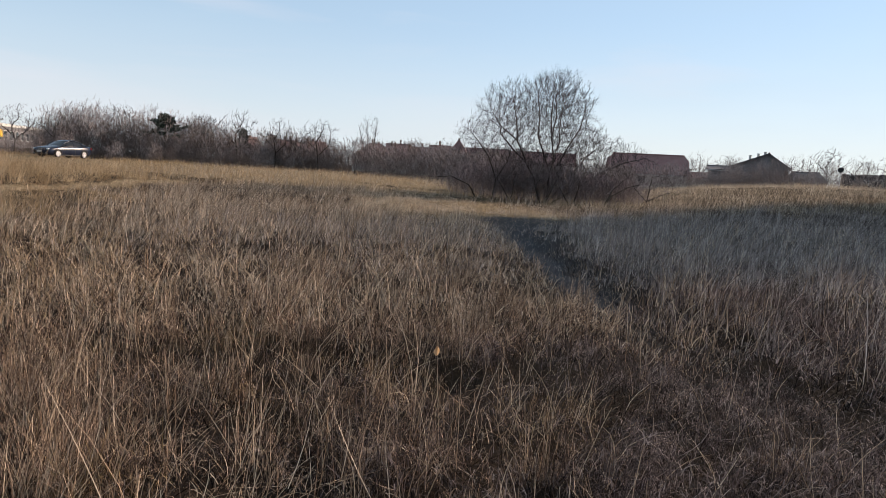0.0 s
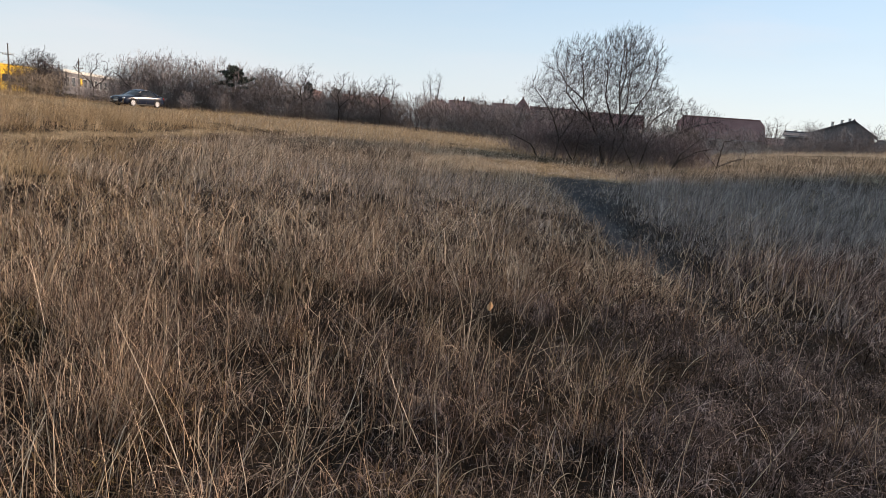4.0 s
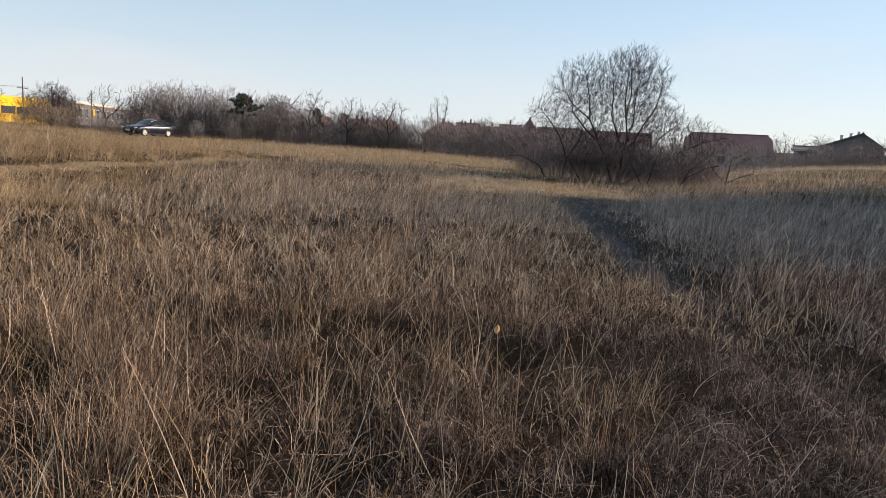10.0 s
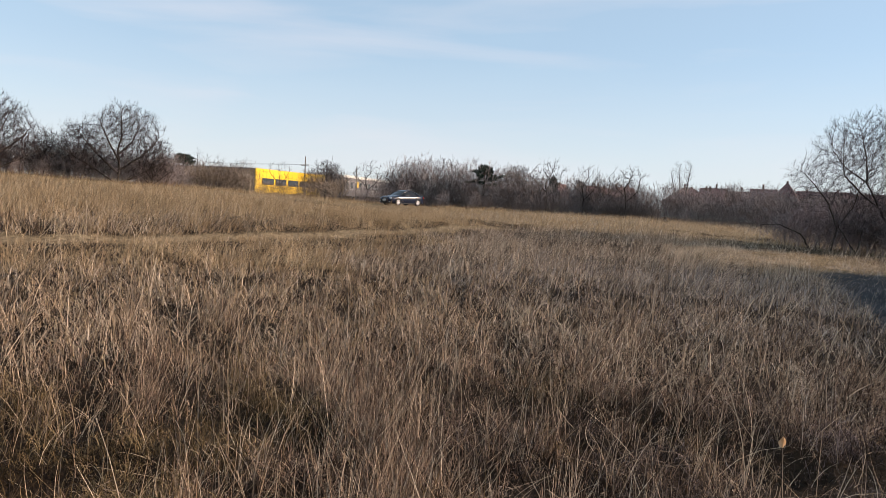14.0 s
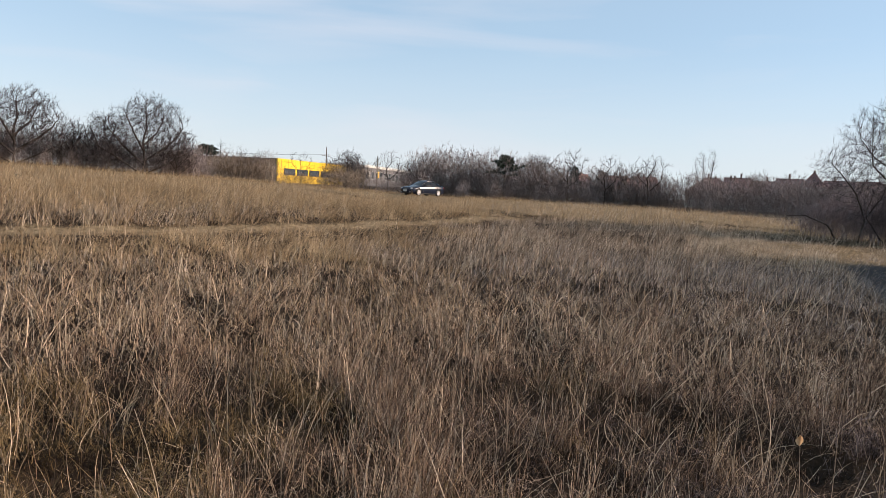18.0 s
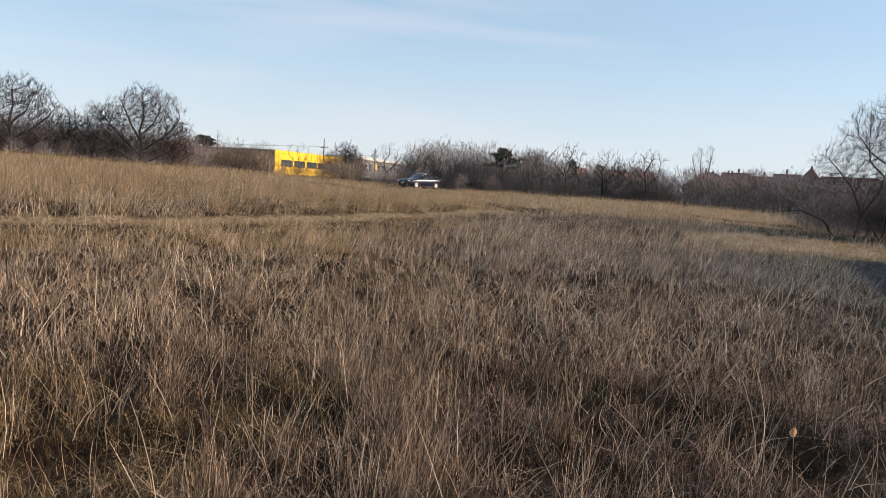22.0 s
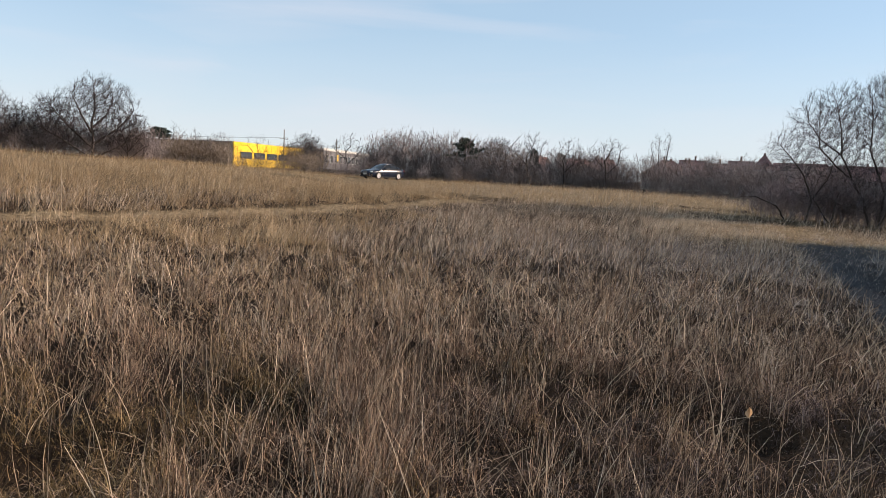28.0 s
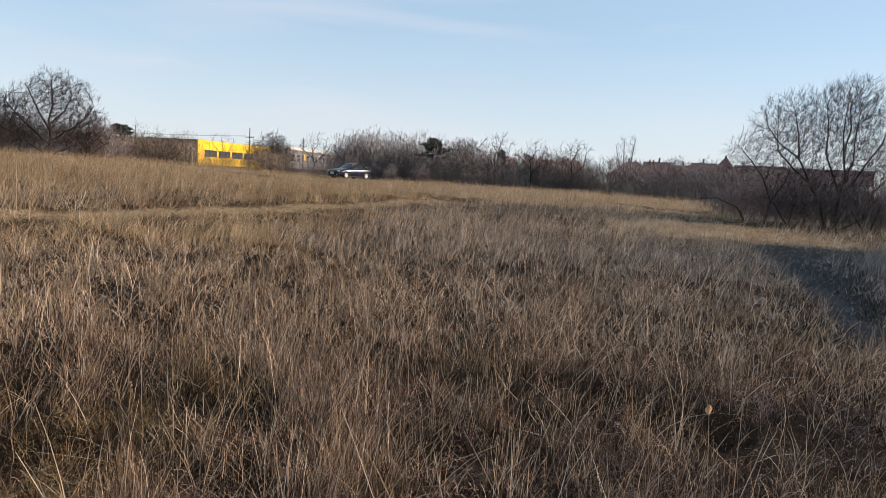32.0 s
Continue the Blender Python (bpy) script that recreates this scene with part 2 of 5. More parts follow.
M_LAMP = surface("headlight lens", [(0.55, 0.57, 0.6), (0.68, 0.7, 0.72)], scale=5, rough=0.12)
M_REDLAMP = surface("red lamp lens", [(0.25, 0.01, 0.01), (0.35, 0.02, 0.015)], scale=5, rough=0.15)
M_TRIM = surface("black plastic trim", [(0.012, 0.012, 0.012), (0.025, 0.025, 0.025)], scale=5, rough=0.5)
M_WOOD = surface("weathered wooden pole", [(0.10, 0.08, 0.06), (0.17, 0.14, 0.11), (0.24, 0.2, 0.16)], scale=2, rough=0.9, bump=0.3, stretch=(1, 1, 0.15))
M_STEEL = surface("galvanised steel", [(0.3, 0.3, 0.3), (0.42, 0.42, 0.42)], scale=4, rough=0.5, metal=0.7)
M_LEAF = blade_material("orange dry leaf", [(0.5, 0.28, 0.13), (0.62, 0.38, 0.2), (0.7, 0.48, 0.29)], 25, 0.2, 0.4)
M_FENCE = surface("dark weathered fence boards", [(0.03, 0.027, 0.027), (0.05, 0.045, 0.044), (0.075, 0.067, 0.064)], scale=1.2, rough=0.9,
                  bump=0.3, random_by="object", amount=0.5, stretch=(1, 1, 0.2))



def ground_material():
    """Soil and thatch, turning to trodden straw on the track and grey litter, coloured dark bluish for shade, on the
    trail.
    """
    m = surface("meadow soil", [(0.012, 0.009, 0.007), (0.028, 0.02, 0.014), (0.06, 0.043, 0.028)], scale=0.7, rough=0.95,
                bump=0.8, bump_scale=25, fine=0.5)
    n, l = m.node_tree.nodes, m.node_tree.links
    b = n["Principled BSDF"]
    b.inputs["Specular IOR Level"].default_value = 0.03
    base = b.inputs["Base Color"].links[0].from_socket
    tc = n.new("ShaderNodeTexCoord")
    for key, lo, hi, sc in (("worn", (0.115, 0.082, 0.048), (0.33, 0.25, 0.155), 7), ("trod_shade", (0.016, 0.0175, 0.02), (0.08, 0.08, 0.084), 22)):
        at = n.new("ShaderNodeAttribute")
        at.attribute_name = key
        nz = n.new("ShaderNodeTexNoise")
        nz.inputs["Scale"].default_value, nz.inputs["Detail"].default_value = sc, 6
        l.new(tc.outputs["Object"], nz.inputs["Vector"])
        rp = n.new("ShaderNodeValToRGB")
        rp.color_ramp.elements[0].position, rp.color_ramp.elements[1].position = 0.35, 0.65
        rp.color_ramp.elements[0].color, rp.color_ramp.elements[1].color = (*lo, 1), (*hi, 1)
        l.new(nz.outputs["Fac"], rp.inputs["Fac"])
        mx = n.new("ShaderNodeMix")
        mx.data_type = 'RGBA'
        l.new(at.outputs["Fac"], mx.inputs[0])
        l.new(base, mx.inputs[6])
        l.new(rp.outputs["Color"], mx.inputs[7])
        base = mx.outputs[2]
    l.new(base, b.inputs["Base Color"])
    return m


M_GROUND = ground_material()

# ---- ground ----
RISE_AZ = (-180, -75, -60, -48, -39, -30, -18, -8, 4, 13, 22, 30, 36, 42, 60, 100, 180)
RISE_M = (0.4, 1.5, 2.05, 2.0, 1.68, 1.38, 0.7, 0.74, 0.68, 0.42, 0.2, 0.4, 1.3, 1.85, 1.85, 0.8, 0.4)
# shallow dug hollows: x, y, half length, half width, turn, depth
HOLLOWS = ((8.0, 43.0, 3.6, 1.9, 4, 0.5), (-19.0, 46.0, 7.0, 1.6, -18, 0.45),
           (29.0, 44.0, 2.0, 0.6, 0, 0.25), (36.0, 50.0, 2.2, 0.6, 5, 0.25), (0.72, 4.15, 0.22, 0.16, 0, 0.12),
           (-3.4, 5.55, 0.3, 0.2, 20, 0.12), (1.5, 3.1, 0.25, 0.18, 0, 0.1), (-0.6, 3.4, 0.3, 0.16, 30, 0.1),
           (-2.2, 3.0, 0.3, 0.2, -20, 0.1), (1.15, 4.5, 0.5, 0.26, 25, 0.16), (0.6, 4.9, 0.42, 0.2, -10, 0.16),
           (-2.6, 2.7, 0.4, 0.3, 10, 0.12), (-1.7, 3.7, 0.3, 0.2, 40, 0.12), (-3.3, 3.9, 0.4, 0.25, 0, 0.12), (0.05, 4.3, 0.3, 0.18, 15, 0.1),
           (34.0, 41.0, 2.2, 0.7, -35, 0.3))
TRACK = ((-30.0, 1.0), (-18.5, 6.4), (-12.3, 10.8), (-9.9, 14.9), (-8.0, 19.4), (-6.4, 24.0), (-4.4, 31.0))
TRAIL = ((2.6, -6.0), (3.3, 3.0), (3.7, 6.0), (4.4, 9.2), (5.2, 12.5), (5.9, 16.5), (7.0, 22.0), (8.6, 27.0), (9.6, 31.0))


def smooth(a, b, v):
    t = np.clip((v - a) / (b - a), 0, 1)
    return t * t * (3 - 2 * t)


def off_line(x, y, line):
    """How far points lie from a bent line, in metres."""
    best = np.full(np.shape(x), 1e9)
    for (ax, ay), (bx, by) in zip(line, line[1:]):
        ux, uy = bx - ax, by - ay
        s = np.clip(((x - ax) * ux + (y - ay) * uy) / (ux * ux + uy * uy), 0, 1)
        best = np.minimum(best, np.hypot(x - ax - s * ux, y - ay - s * uy))
    return best


def track_side(x, y):
    """1 beyond the track, -1 on its near side."""
    best, side = np.full(np.shape(x), 1e9), np.ones(np.shape(x))
    for (ax, ay), (bx, by) in zip(TRACK, TRACK[1:]):
        ux, uy = bx - ax, by - ay
        s = np.clip(((x - ax) * ux + (y - ay) * uy) / (ux * ux + uy * uy), 0, 1)
        d = np.hypot(x - ax - s * ux, y - ay - s * uy)
        side = np.where(d < best, np.sign(ux * (y - ay) - uy * (x - ax)), side)
        best = np.minimum(best, d)
    return side


def waves(x, y, size, seed):
    """Cheap smooth unevenness, about -1 to 1."""
    rng = np.random.RandomState(seed)
    v = np.zeros(np.shape(x))
    for k in range(7):
        a, p, s = rng.uniform(0, 6.283), rng.uniform(0, 6.283), size * rng.uniform(0.5, 1.6)
        v = v + np.sin((x * math.cos(a) + y * math.sin(a)) * 6.283 / s + p)
    return v / 3.2


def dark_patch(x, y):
    """1 on the low ground, coloured dark and bluish for shade, that widens beside the trail's far end, else 0."""
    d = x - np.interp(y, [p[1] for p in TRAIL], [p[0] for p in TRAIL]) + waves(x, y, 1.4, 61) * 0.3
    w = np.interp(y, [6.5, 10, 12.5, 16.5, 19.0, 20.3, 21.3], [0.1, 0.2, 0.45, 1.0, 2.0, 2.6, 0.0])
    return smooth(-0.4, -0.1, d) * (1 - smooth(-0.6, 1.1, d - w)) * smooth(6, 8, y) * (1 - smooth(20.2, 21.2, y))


def hollow_at(x, y):
    v = np.zeros(np.shape(x))
    for hx, hy, la, lb, turn, deep in HOLLOWS:
        c, s = math.cos(radians(turn)), math.sin(radians(turn))
        u, w = ((x - hx) * c + (y - hy) * s) / la, (-(x - hx) * s + (y - hy) * c) / lb
        v = np.maximum(v, deep * (1 - smooth(0.55, 1.05, np.hypot(u, w))))
    return v


def height(x, y):
    x, y = np.asarray(x, float), np.asarray(y, float)
    r, az = np.hypot(x, y), np.degrees(np.arctan2(x, y))
    z = np.interp(az, RISE_AZ, RISE_M) * smooth(12, 62, r)
    z = z + waves(x, y, 9, 3) * 0.06 * smooth(2, 12, r) + waves(x, y, 1.6, 4) * 0.025
    z = z + 0.45 * smooth(-5.0, 4.0, off_line(x, y, TRACK) * track_side(x, y)) * (1 - smooth(25, 50, r)) * smooth(8, 16, r) * (1 - smooth(-6, 3, x))
    z = z - 0.10 * (1 - smooth(0.25, 0.6, off_line(x, y, TRAIL))) * (1 - smooth(15, 20, y)) * (0.4 + 0.6 * smooth(5, 10, y))
    z = z + 0.18 * np.exp(-((x + 18.4) ** 2 + (y - 63.4) ** 2) / 60)
    return z - hollow_at(x, y) + smooth(300, 2500, r) * 6


def sheet_mesh(name, verts, faces, mats, smooth_faces=True, index=None):
    me = bpy.data.meshes.new(name)
    verts, faces = np.asarray(verts, np.float32), np.asarray(faces, np.int32)
    k = faces.shape[1]
    me.vertices.add(len(verts))
    me.vertices.foreach_set("co", verts.ravel())
    me.loops.add(faces.size)
    me.loops.foreach_set("vertex_index", faces.ravel())
    me.polygons.add(len(faces))
    me.polygons.foreach_set("loop_start", np.arange(0, faces.size, k, dtype=np.int32))
    if smooth_faces:
        me.polygons.foreach_set("use_smooth", np.ones(len(faces), bool))
    if index is not None:
        me.polygons.foreach_set("material_index", np.asarray(index, np.int32))
    for m in mats:
        me.materials.append(m)
    me.update(calc_edges=True)
    return me


def build_ground():
    radii = np.concatenate([np.linspace(0.3, 10, 70)[:-1], np.geomspace(10, 90, 110)[:-1], np.geomspace(90, 4500, 24)])
    n_az = 540
    az = np.linspace(0, 2 * np.pi, n_az, endpoint=False)
    rr, aa = np.meshgrid(radii, az, indexing="ij")
    x, y = rr * np.sin(aa), rr * np.cos(aa)
    z = height(x, y)
    v = np.stack([x.ravel(), y.ravel(), z.ravel()], 1)
    i, j = np.meshgrid(np.arange(len(radii) - 1), np.arange(n_az), indexing="ij")
    j2 = (j + 1) % n_az
    f = np.stack([i * n_az + j, i * n_az + j2, (i + 1) * n_az + j2, (i + 1) * n_az + j], -1).reshape(-1, 4)[:, ::-1]
    v = np.concatenate([v, [[0, 0, float(height(0, 0))]]])
    me = sheet_mesh("ground", v, f, [M_GROUND])
    edge = waves(v[:, 0], v[:, 1], 1.3, 9) * 0.2
    worn = 1 - smooth(0.3, 0.85, off_line(v[:, 0], v[:, 1], TRACK) + edge)
    gx, gy = v[:, 0], v[:, 1]
    worn = np.maximum(worn, 0.75 * smooth(18, 22, gy + edge * 8) * (1 - smooth(29, 33, gy)) * smooth(2.5, 6, gx) * (1 - smooth(10, 13, gx)))
    # straw litter under the far, thinner grass
    worn = np.maximum(worn, 0.8 * smooth(30, 40, np.hypot(gx, gy) + edge * 20) * (hollow_at(gx, gy) < 0.03) * (1 - 0.75 * smooth(10, 17, gx)) * (1 - smooth(74, 80, np.hypot(gx, gy))))
    trod_shade = 1 - smooth(0.15, 0.5, off_line(v[:, 0], v[:, 1], TRAIL) + edge * 0.8)
    trod_shade = trod_shade * (1 - smooth(17, 21, gy)) * (0.1 + 0.9 * smooth(5.0, 8.5, gy))
    # the patch takes its bluish shade from the ground colour too
    trod_shade = np.maximum(trod_shade, 0.85 * dark_patch(gx, gy))
    for key, value in (("worn", worn), ("trod_shade", trod_shade)):
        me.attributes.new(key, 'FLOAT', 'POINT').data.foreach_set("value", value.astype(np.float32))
    ob = new("ground", me)
    tagged(ob, "dry winter meadow soil with a trodden straw track and narrow trail", "ground", kind="structure")
    cap = np.array([[j, (j + 1) % n_az, len(v) - 1] for j in range(n_az)])
    tagged(new("ground_centre", sheet_mesh("ground_centre", v, cap[:, ::-1], [M_GROUND])),
           "small round of dry soil under the viewpoint", "ground", kind="structure")


build_ground()

# ---- grass ----


def blades(name, x, y, tall, width, start, bend, segs, material, label, seed, curl=0.3, lift=0.0, tip=0.25, lean_to=None):
    """Dry blades as thin bent ribbons, one object. start: how far each leans at its foot; bend: by how much more at its tip."""
    rng = np.random.RandomState(seed)
    n = len(x)
    a = rng.uniform(0, 2 * np.pi, n)
    if lean_to is not None:
        a = np.where(rng.rand(n) < 0.5, lean_to + rng.normal(0, 0.8, n), a)
    w = rng.uniform(0, 2 * np.pi, n)
    wx, wy = np.cos(w), np.sin(w)
    turn = rng.normal(0, curl, n)
    p = np.stack([x, y, height(x, y) - 0.01 + lift], 1)
    v = np.zeros((n, segs + 1, 2, 3), np.float32)
    for k in range(segs + 1):
        s = k / segs
        half = width * 0.5 * (1 - (1 - tip) * s)
        side = np.stack([wx * half, wy * half, np.zeros(n)], 1)
        v[:, k, 0], v[:, k, 1] = p - side, p + side
        phi, b = start + bend * (s + 0.5 / segs), a + turn * s
        p = p + (tall / segs)[:, None] * np.stack([np.sin(phi) * np.cos(b), np.sin(phi) * np.sin(b), np.cos(phi)], 1)
    base = np.arange(n) * (segs + 1) * 2
    f = np.stack([np.stack([base + 2 * k, base + 2 * k + 1, base + 2 * k + 3, base + 2 * k + 2], 1)
                  for k in range(segs)], 1).reshape(-1, 4)
    ob = new(name, sheet_mesh(name, v.reshape(-1, 3), f, [material]))
    return tagged(ob, label, "grass", kind="stuff")


def spread(n, r0, r1, seed, az0=-60, az1=60, power=1.0):
    """Places in a ring sector, denser towards its inner edge as power falls."""
    rng = np.random.RandomState(seed)
    u = rng.rand(n)
    e = 1 + power
    r = (r0 ** e + u * (r1 ** e - r0 ** e)) ** (1 / e)
    a = np.radians(rng.uniform(az0, az1, n))
    return r * np.sin(a), r * np.cos(a)


def keep(x, y, seed, track=0.5, trail=0.3, patch=0.0, hollow=0.75):
    """Which places bear grass: thin on the tracks and in the hollows, and clumped."""
    rng = np.random.RandomState(seed + 77)
    c = rng.rand(len(x))
    edge = waves(x, y, 1.1, 9) * 0.15
    ok = (off_line(x, y, TRACK) + edge > track) | (c < 0.06)
    ok &= (off_line(x, y, TRAIL) + edge * 0.5 > 0.85 * trail * np.clip((y - 4.5) / 4, 0.1, 1)) | (c < 0.15)
    ok &= (hollow_at(x, y) < 0.08) | (c > hollow)
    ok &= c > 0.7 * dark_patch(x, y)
    if patch:
        ok &= waves(x, y, 0.7, seed) + waves(x, y, 2.4, seed + 1) * 0.6 + rng.normal(0, 0.5, len(x)) > patch
    return ok


def right_of_trail(x, y):
    return x > np.interp(y, [p[1] for p in TRAIL], [p[0] for p in TRAIL])


def sow(n, r0, r1, seed, power, az=(-60, 60), tuft=None, **kw):
    x, y = spread(n, r0, r1, seed, az[0], az[1], power)
    if tuft:
        # a share of the blades gathers in tufts
        share, per, wide = tuft
        rng = np.random.RandomState(seed + 500)
        m = int(n * share)
        cx, cy = spread(max(1, m // per), r0, r1, seed + 501, az[0], az[1], power)
        i = rng.randint(0, len(cx), m)
        sd = wide * (1 + 0.12 * np.hypot(cx[i], cy[i])) * rng.uniform(0.5, 1.3, len(cx))[i]
        x[:m], y[:m] = cx[i] + rng.normal(0, 1, m) * sd, cy[i] + rng.normal(0, 1, m) * sd
    k = keep(x, y, seed, **kw)
    return x[k], y[k]


def olive_side(x, y):
    """1 in the low, dark olive turf at the meadow's near corner, else 0."""
    return (1 - smooth(-2.3, -1.3, x)) * (1 - smooth(3.6, 4.8, y))


def dusk_side(x, y):
    """1 among the weeds coloured dark for shade towards the trail, else 0."""
    return smooth(-0.3, 0.5, x + waves(x, y, 1.2, 27) * 0.4 - 0.6 - 0.3 * (y - 1)) * (1 - smooth(8, 11, y))


def thinned(x, y, seed, share):
    low = np.maximum(np.maximum(0.45 * olive_side(x, y), (1 - 0.6 * smooth(4.2, 5.8, y)) * dusk_side(x, y)), 0.5 * right_of_trail(x, y) * (y < 9))
    k = np.random.RandomState(seed).rand(len(x)) > share * low
    return x[k], y[k]


def clumps(x, y, seed):
    """How lush the grass stands, about 0.4 to 1.5."""
    return np.clip(0.92 + 0.38 * waves(x, y, 0.8, seed) + 0.3 * waves(x, y, 3.1, seed + 1) + 0.3 * waves(x, y, 0.3, seed + 2), 0.2, 1.9)


def shorter(x, y):
    """Low grass on the near side of the track and along the trail."""
    near = np.where(track_side(x, y) < 0, smooth(0.8, 4.0, off_line(x, y, TRACK)), 1.0)
    tip = 1 - 0.5 * smooth(17, 21, y) * (1 - smooth(29, 33, y)) * smooth(2.5, 6, x) * (1 - smooth(10, 13, x))
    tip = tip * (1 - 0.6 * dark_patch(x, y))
    return tip * (0.5 + 0.5 * near) * (0.55 + 0.45 * smooth(0.3, 1.1, off_line(x, y, TRAIL)))


BROWN = "tangled reddish brown dry grass covering the meadow"
GREYS = "weathered grey dry grass beside the trail, with shade tinted into its colour"


def greyish(x, y, seed):
    """True where the weathered grey, shade-tinted kind grows: right of the trail, and here and there before the far end
    of it.
    """
    c = np.random.RandomState(seed).rand(len(x))
    share = smooth(-5.0, 3.5, x + waves(x, y, 4, 8) * 1.5) * smooth(6.5, 12, y) * (1 - smooth(16, 20, y)) * 0.5
    beside = right_of_trail(x, y) & (np.hypot(x, y) > 10.5 + waves(x, y, 2.5, 18) * 2.5 + np.random.RandomState(seed + 3).normal(0, 1.5, len(x))) & (y < 22 + waves(x, y, 3, 28) * 2)
    return beside | (c < share)


def grass():
    R = np.random.RandomState
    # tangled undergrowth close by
    # a near-black layer low down puts the gaps' shade into colour
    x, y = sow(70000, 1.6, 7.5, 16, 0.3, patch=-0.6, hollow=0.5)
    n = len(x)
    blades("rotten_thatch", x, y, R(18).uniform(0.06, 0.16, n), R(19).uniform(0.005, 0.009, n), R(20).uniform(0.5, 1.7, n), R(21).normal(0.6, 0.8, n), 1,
           M_SHADETHATCH, "near-black thatch beneath the dry grass, its colour standing in for shaded gaps", 18, 0.9, R(22).uniform(0, 0.05, n))
    x, y = sow(150000, 1.6, 5.6, 11, 0.35, patch=-0.12, hollow=0.92, tuft=(0.6, 26, 0.035))
    g = greyish(x, y, 4)
    turf = ~g & (waves(x, y, 1.7, 19) + R(9).normal(0, 0.35, len(x)) - 0.22 * (x + 1.6) + 0.8 * olive_side(x, y) > 0.45)
    dusk = ~g & (R(6).rand(len(x)) < np.maximum(0.97 * dusk_side(x, y), 0.4 * smooth(-1.2, 0.8, x) * (1 - smooth(4.2, 5.4, y))))
    turf &= ~dusk
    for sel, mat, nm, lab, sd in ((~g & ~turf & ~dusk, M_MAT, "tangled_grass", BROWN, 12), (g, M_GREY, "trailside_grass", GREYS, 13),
                                  (dusk, M_DUSK, "dark_weeds", "brown dry weeds beside the trail, coloured purplish dark for shade", 17),
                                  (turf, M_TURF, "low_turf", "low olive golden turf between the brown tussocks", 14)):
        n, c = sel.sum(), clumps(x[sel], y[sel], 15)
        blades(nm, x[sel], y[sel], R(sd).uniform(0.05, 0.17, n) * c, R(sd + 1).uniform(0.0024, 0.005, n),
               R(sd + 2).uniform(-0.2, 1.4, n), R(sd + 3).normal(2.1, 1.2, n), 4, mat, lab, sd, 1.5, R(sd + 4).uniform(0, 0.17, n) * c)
    # the same painted gap shade under the farther tufts
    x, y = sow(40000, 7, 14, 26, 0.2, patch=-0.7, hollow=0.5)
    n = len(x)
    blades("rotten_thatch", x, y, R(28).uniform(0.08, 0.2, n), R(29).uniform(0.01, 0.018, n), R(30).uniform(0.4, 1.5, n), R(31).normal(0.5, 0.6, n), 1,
           M_SHADETHATCH, "near-black thatch beneath the meadow grass, its colour standing in for shaded gaps", 28, 0.9)
    x, y = sow(115000, 5.4, 13, 21, 0.2, patch=-0.3, tuft=(0.6, 22, 0.035))
    g = greyish(x, y, 5)
    tan = ~g & (R(7).rand(len(x)) < smooth(4.0, 9.0, np.hypot(x, y)) * 0.85)
    dusk = ~g & (right_of_trail(x, y) | (R(16).rand(len(x)) < 0.12 * smooth(-1.5, 1.5, x) * (1 - smooth(9, 12, y))))
    tan &= ~dusk
    warm = tan & (R(10).rand(len(x)) < 0.45 * smooth(0.5, -3.5, x))
    tan &= ~warm
    for sel, mat, nm, lab, sd in ((~g & ~tan & ~warm & ~dusk, M_MAT, "tangled_grass", BROWN, 22), (warm, M_GOLD, "golden_grass", "golden brown dry grass among the tan tufts", 25), (dusk, M_DUSK, "dark_weeds", "brown dry weeds beside the trail, coloured purplish dark for shade", 27), (g, M_GREY, "trailside_grass", GREYS, 23),
                                  (tan, M_TAN, "tan_grass", "silvery tan dry grass of the open meadow", 24)):
        xs, ys, n = x[sel], y[sel], sel.sum()
        c = clumps(xs, ys, 15) * shorter(xs, ys) * np.where(right_of_trail(xs, ys), 1.5, 1.0)
        blades(nm, xs, ys, R(sd).uniform(0.08, 0.27, n) * c, R(sd + 1).uniform(0.0055, 0.0105, n),
               R(sd + 2).uniform(-0.1, 1.2, n), R(sd + 3).normal(1.2, 0.9, n), 3, mat, lab, sd, 1.0, R(sd + 4).uniform(0, 0.12, n) * c)
    # middle distance
    x, y = sow(160000, 12.5, 32, 31, 0.1, patch=-0.85, tuft=(0.5, 16, 0.03))
    g = greyish(x, y, 6)
    gold = ~g & ((track_side(x, y) > 0) | (x < -5 + waves(x, y, 6, 5) * 2) | ((y > 20 + waves(x, y, 5, 29) * 1.5) & (x > 3 + waves(x, y, 3, 31)) & (x < 10 + waves(x, y, 4, 30))))
    tip = gold & (x > 2) & (y > 18)
    gold = gold & ~tip
    foot = gold & (track_side(x, y) > 0) & (R(37).rand(len(x)) < 0.6 * (1 - smooth(1.5, 4.5, off_line(x, y, TRACK))) * (1 - smooth(-11.5, -8.5, x)))
    gold = gold & ~foot
    for sel, mat, nm, lab, sd in ((gold, M_GOLD, "golden_grass", "tall golden dry grass on the low slope", 32),
                                  (tip, M_STRAW, "straw_grass", "pale trampled straw at the trail's end", 36),
                                  (g, M_GREY, "grey_grass", "tall weathered grey grass beyond the trail, with shade tinted into its colour", 33),
                                  (~g & ~gold & ~tip, M_TAN, "tan_grass", "silvery tan dry grass of the middle meadow", 34)):
        xs, ys, n = x[sel], y[sel], sel.sum()
        c = clumps(xs, ys, 35) * shorter(xs, ys) * np.where((track_side(xs, ys) > 0) & (xs < -2), 1.35, 1.0)
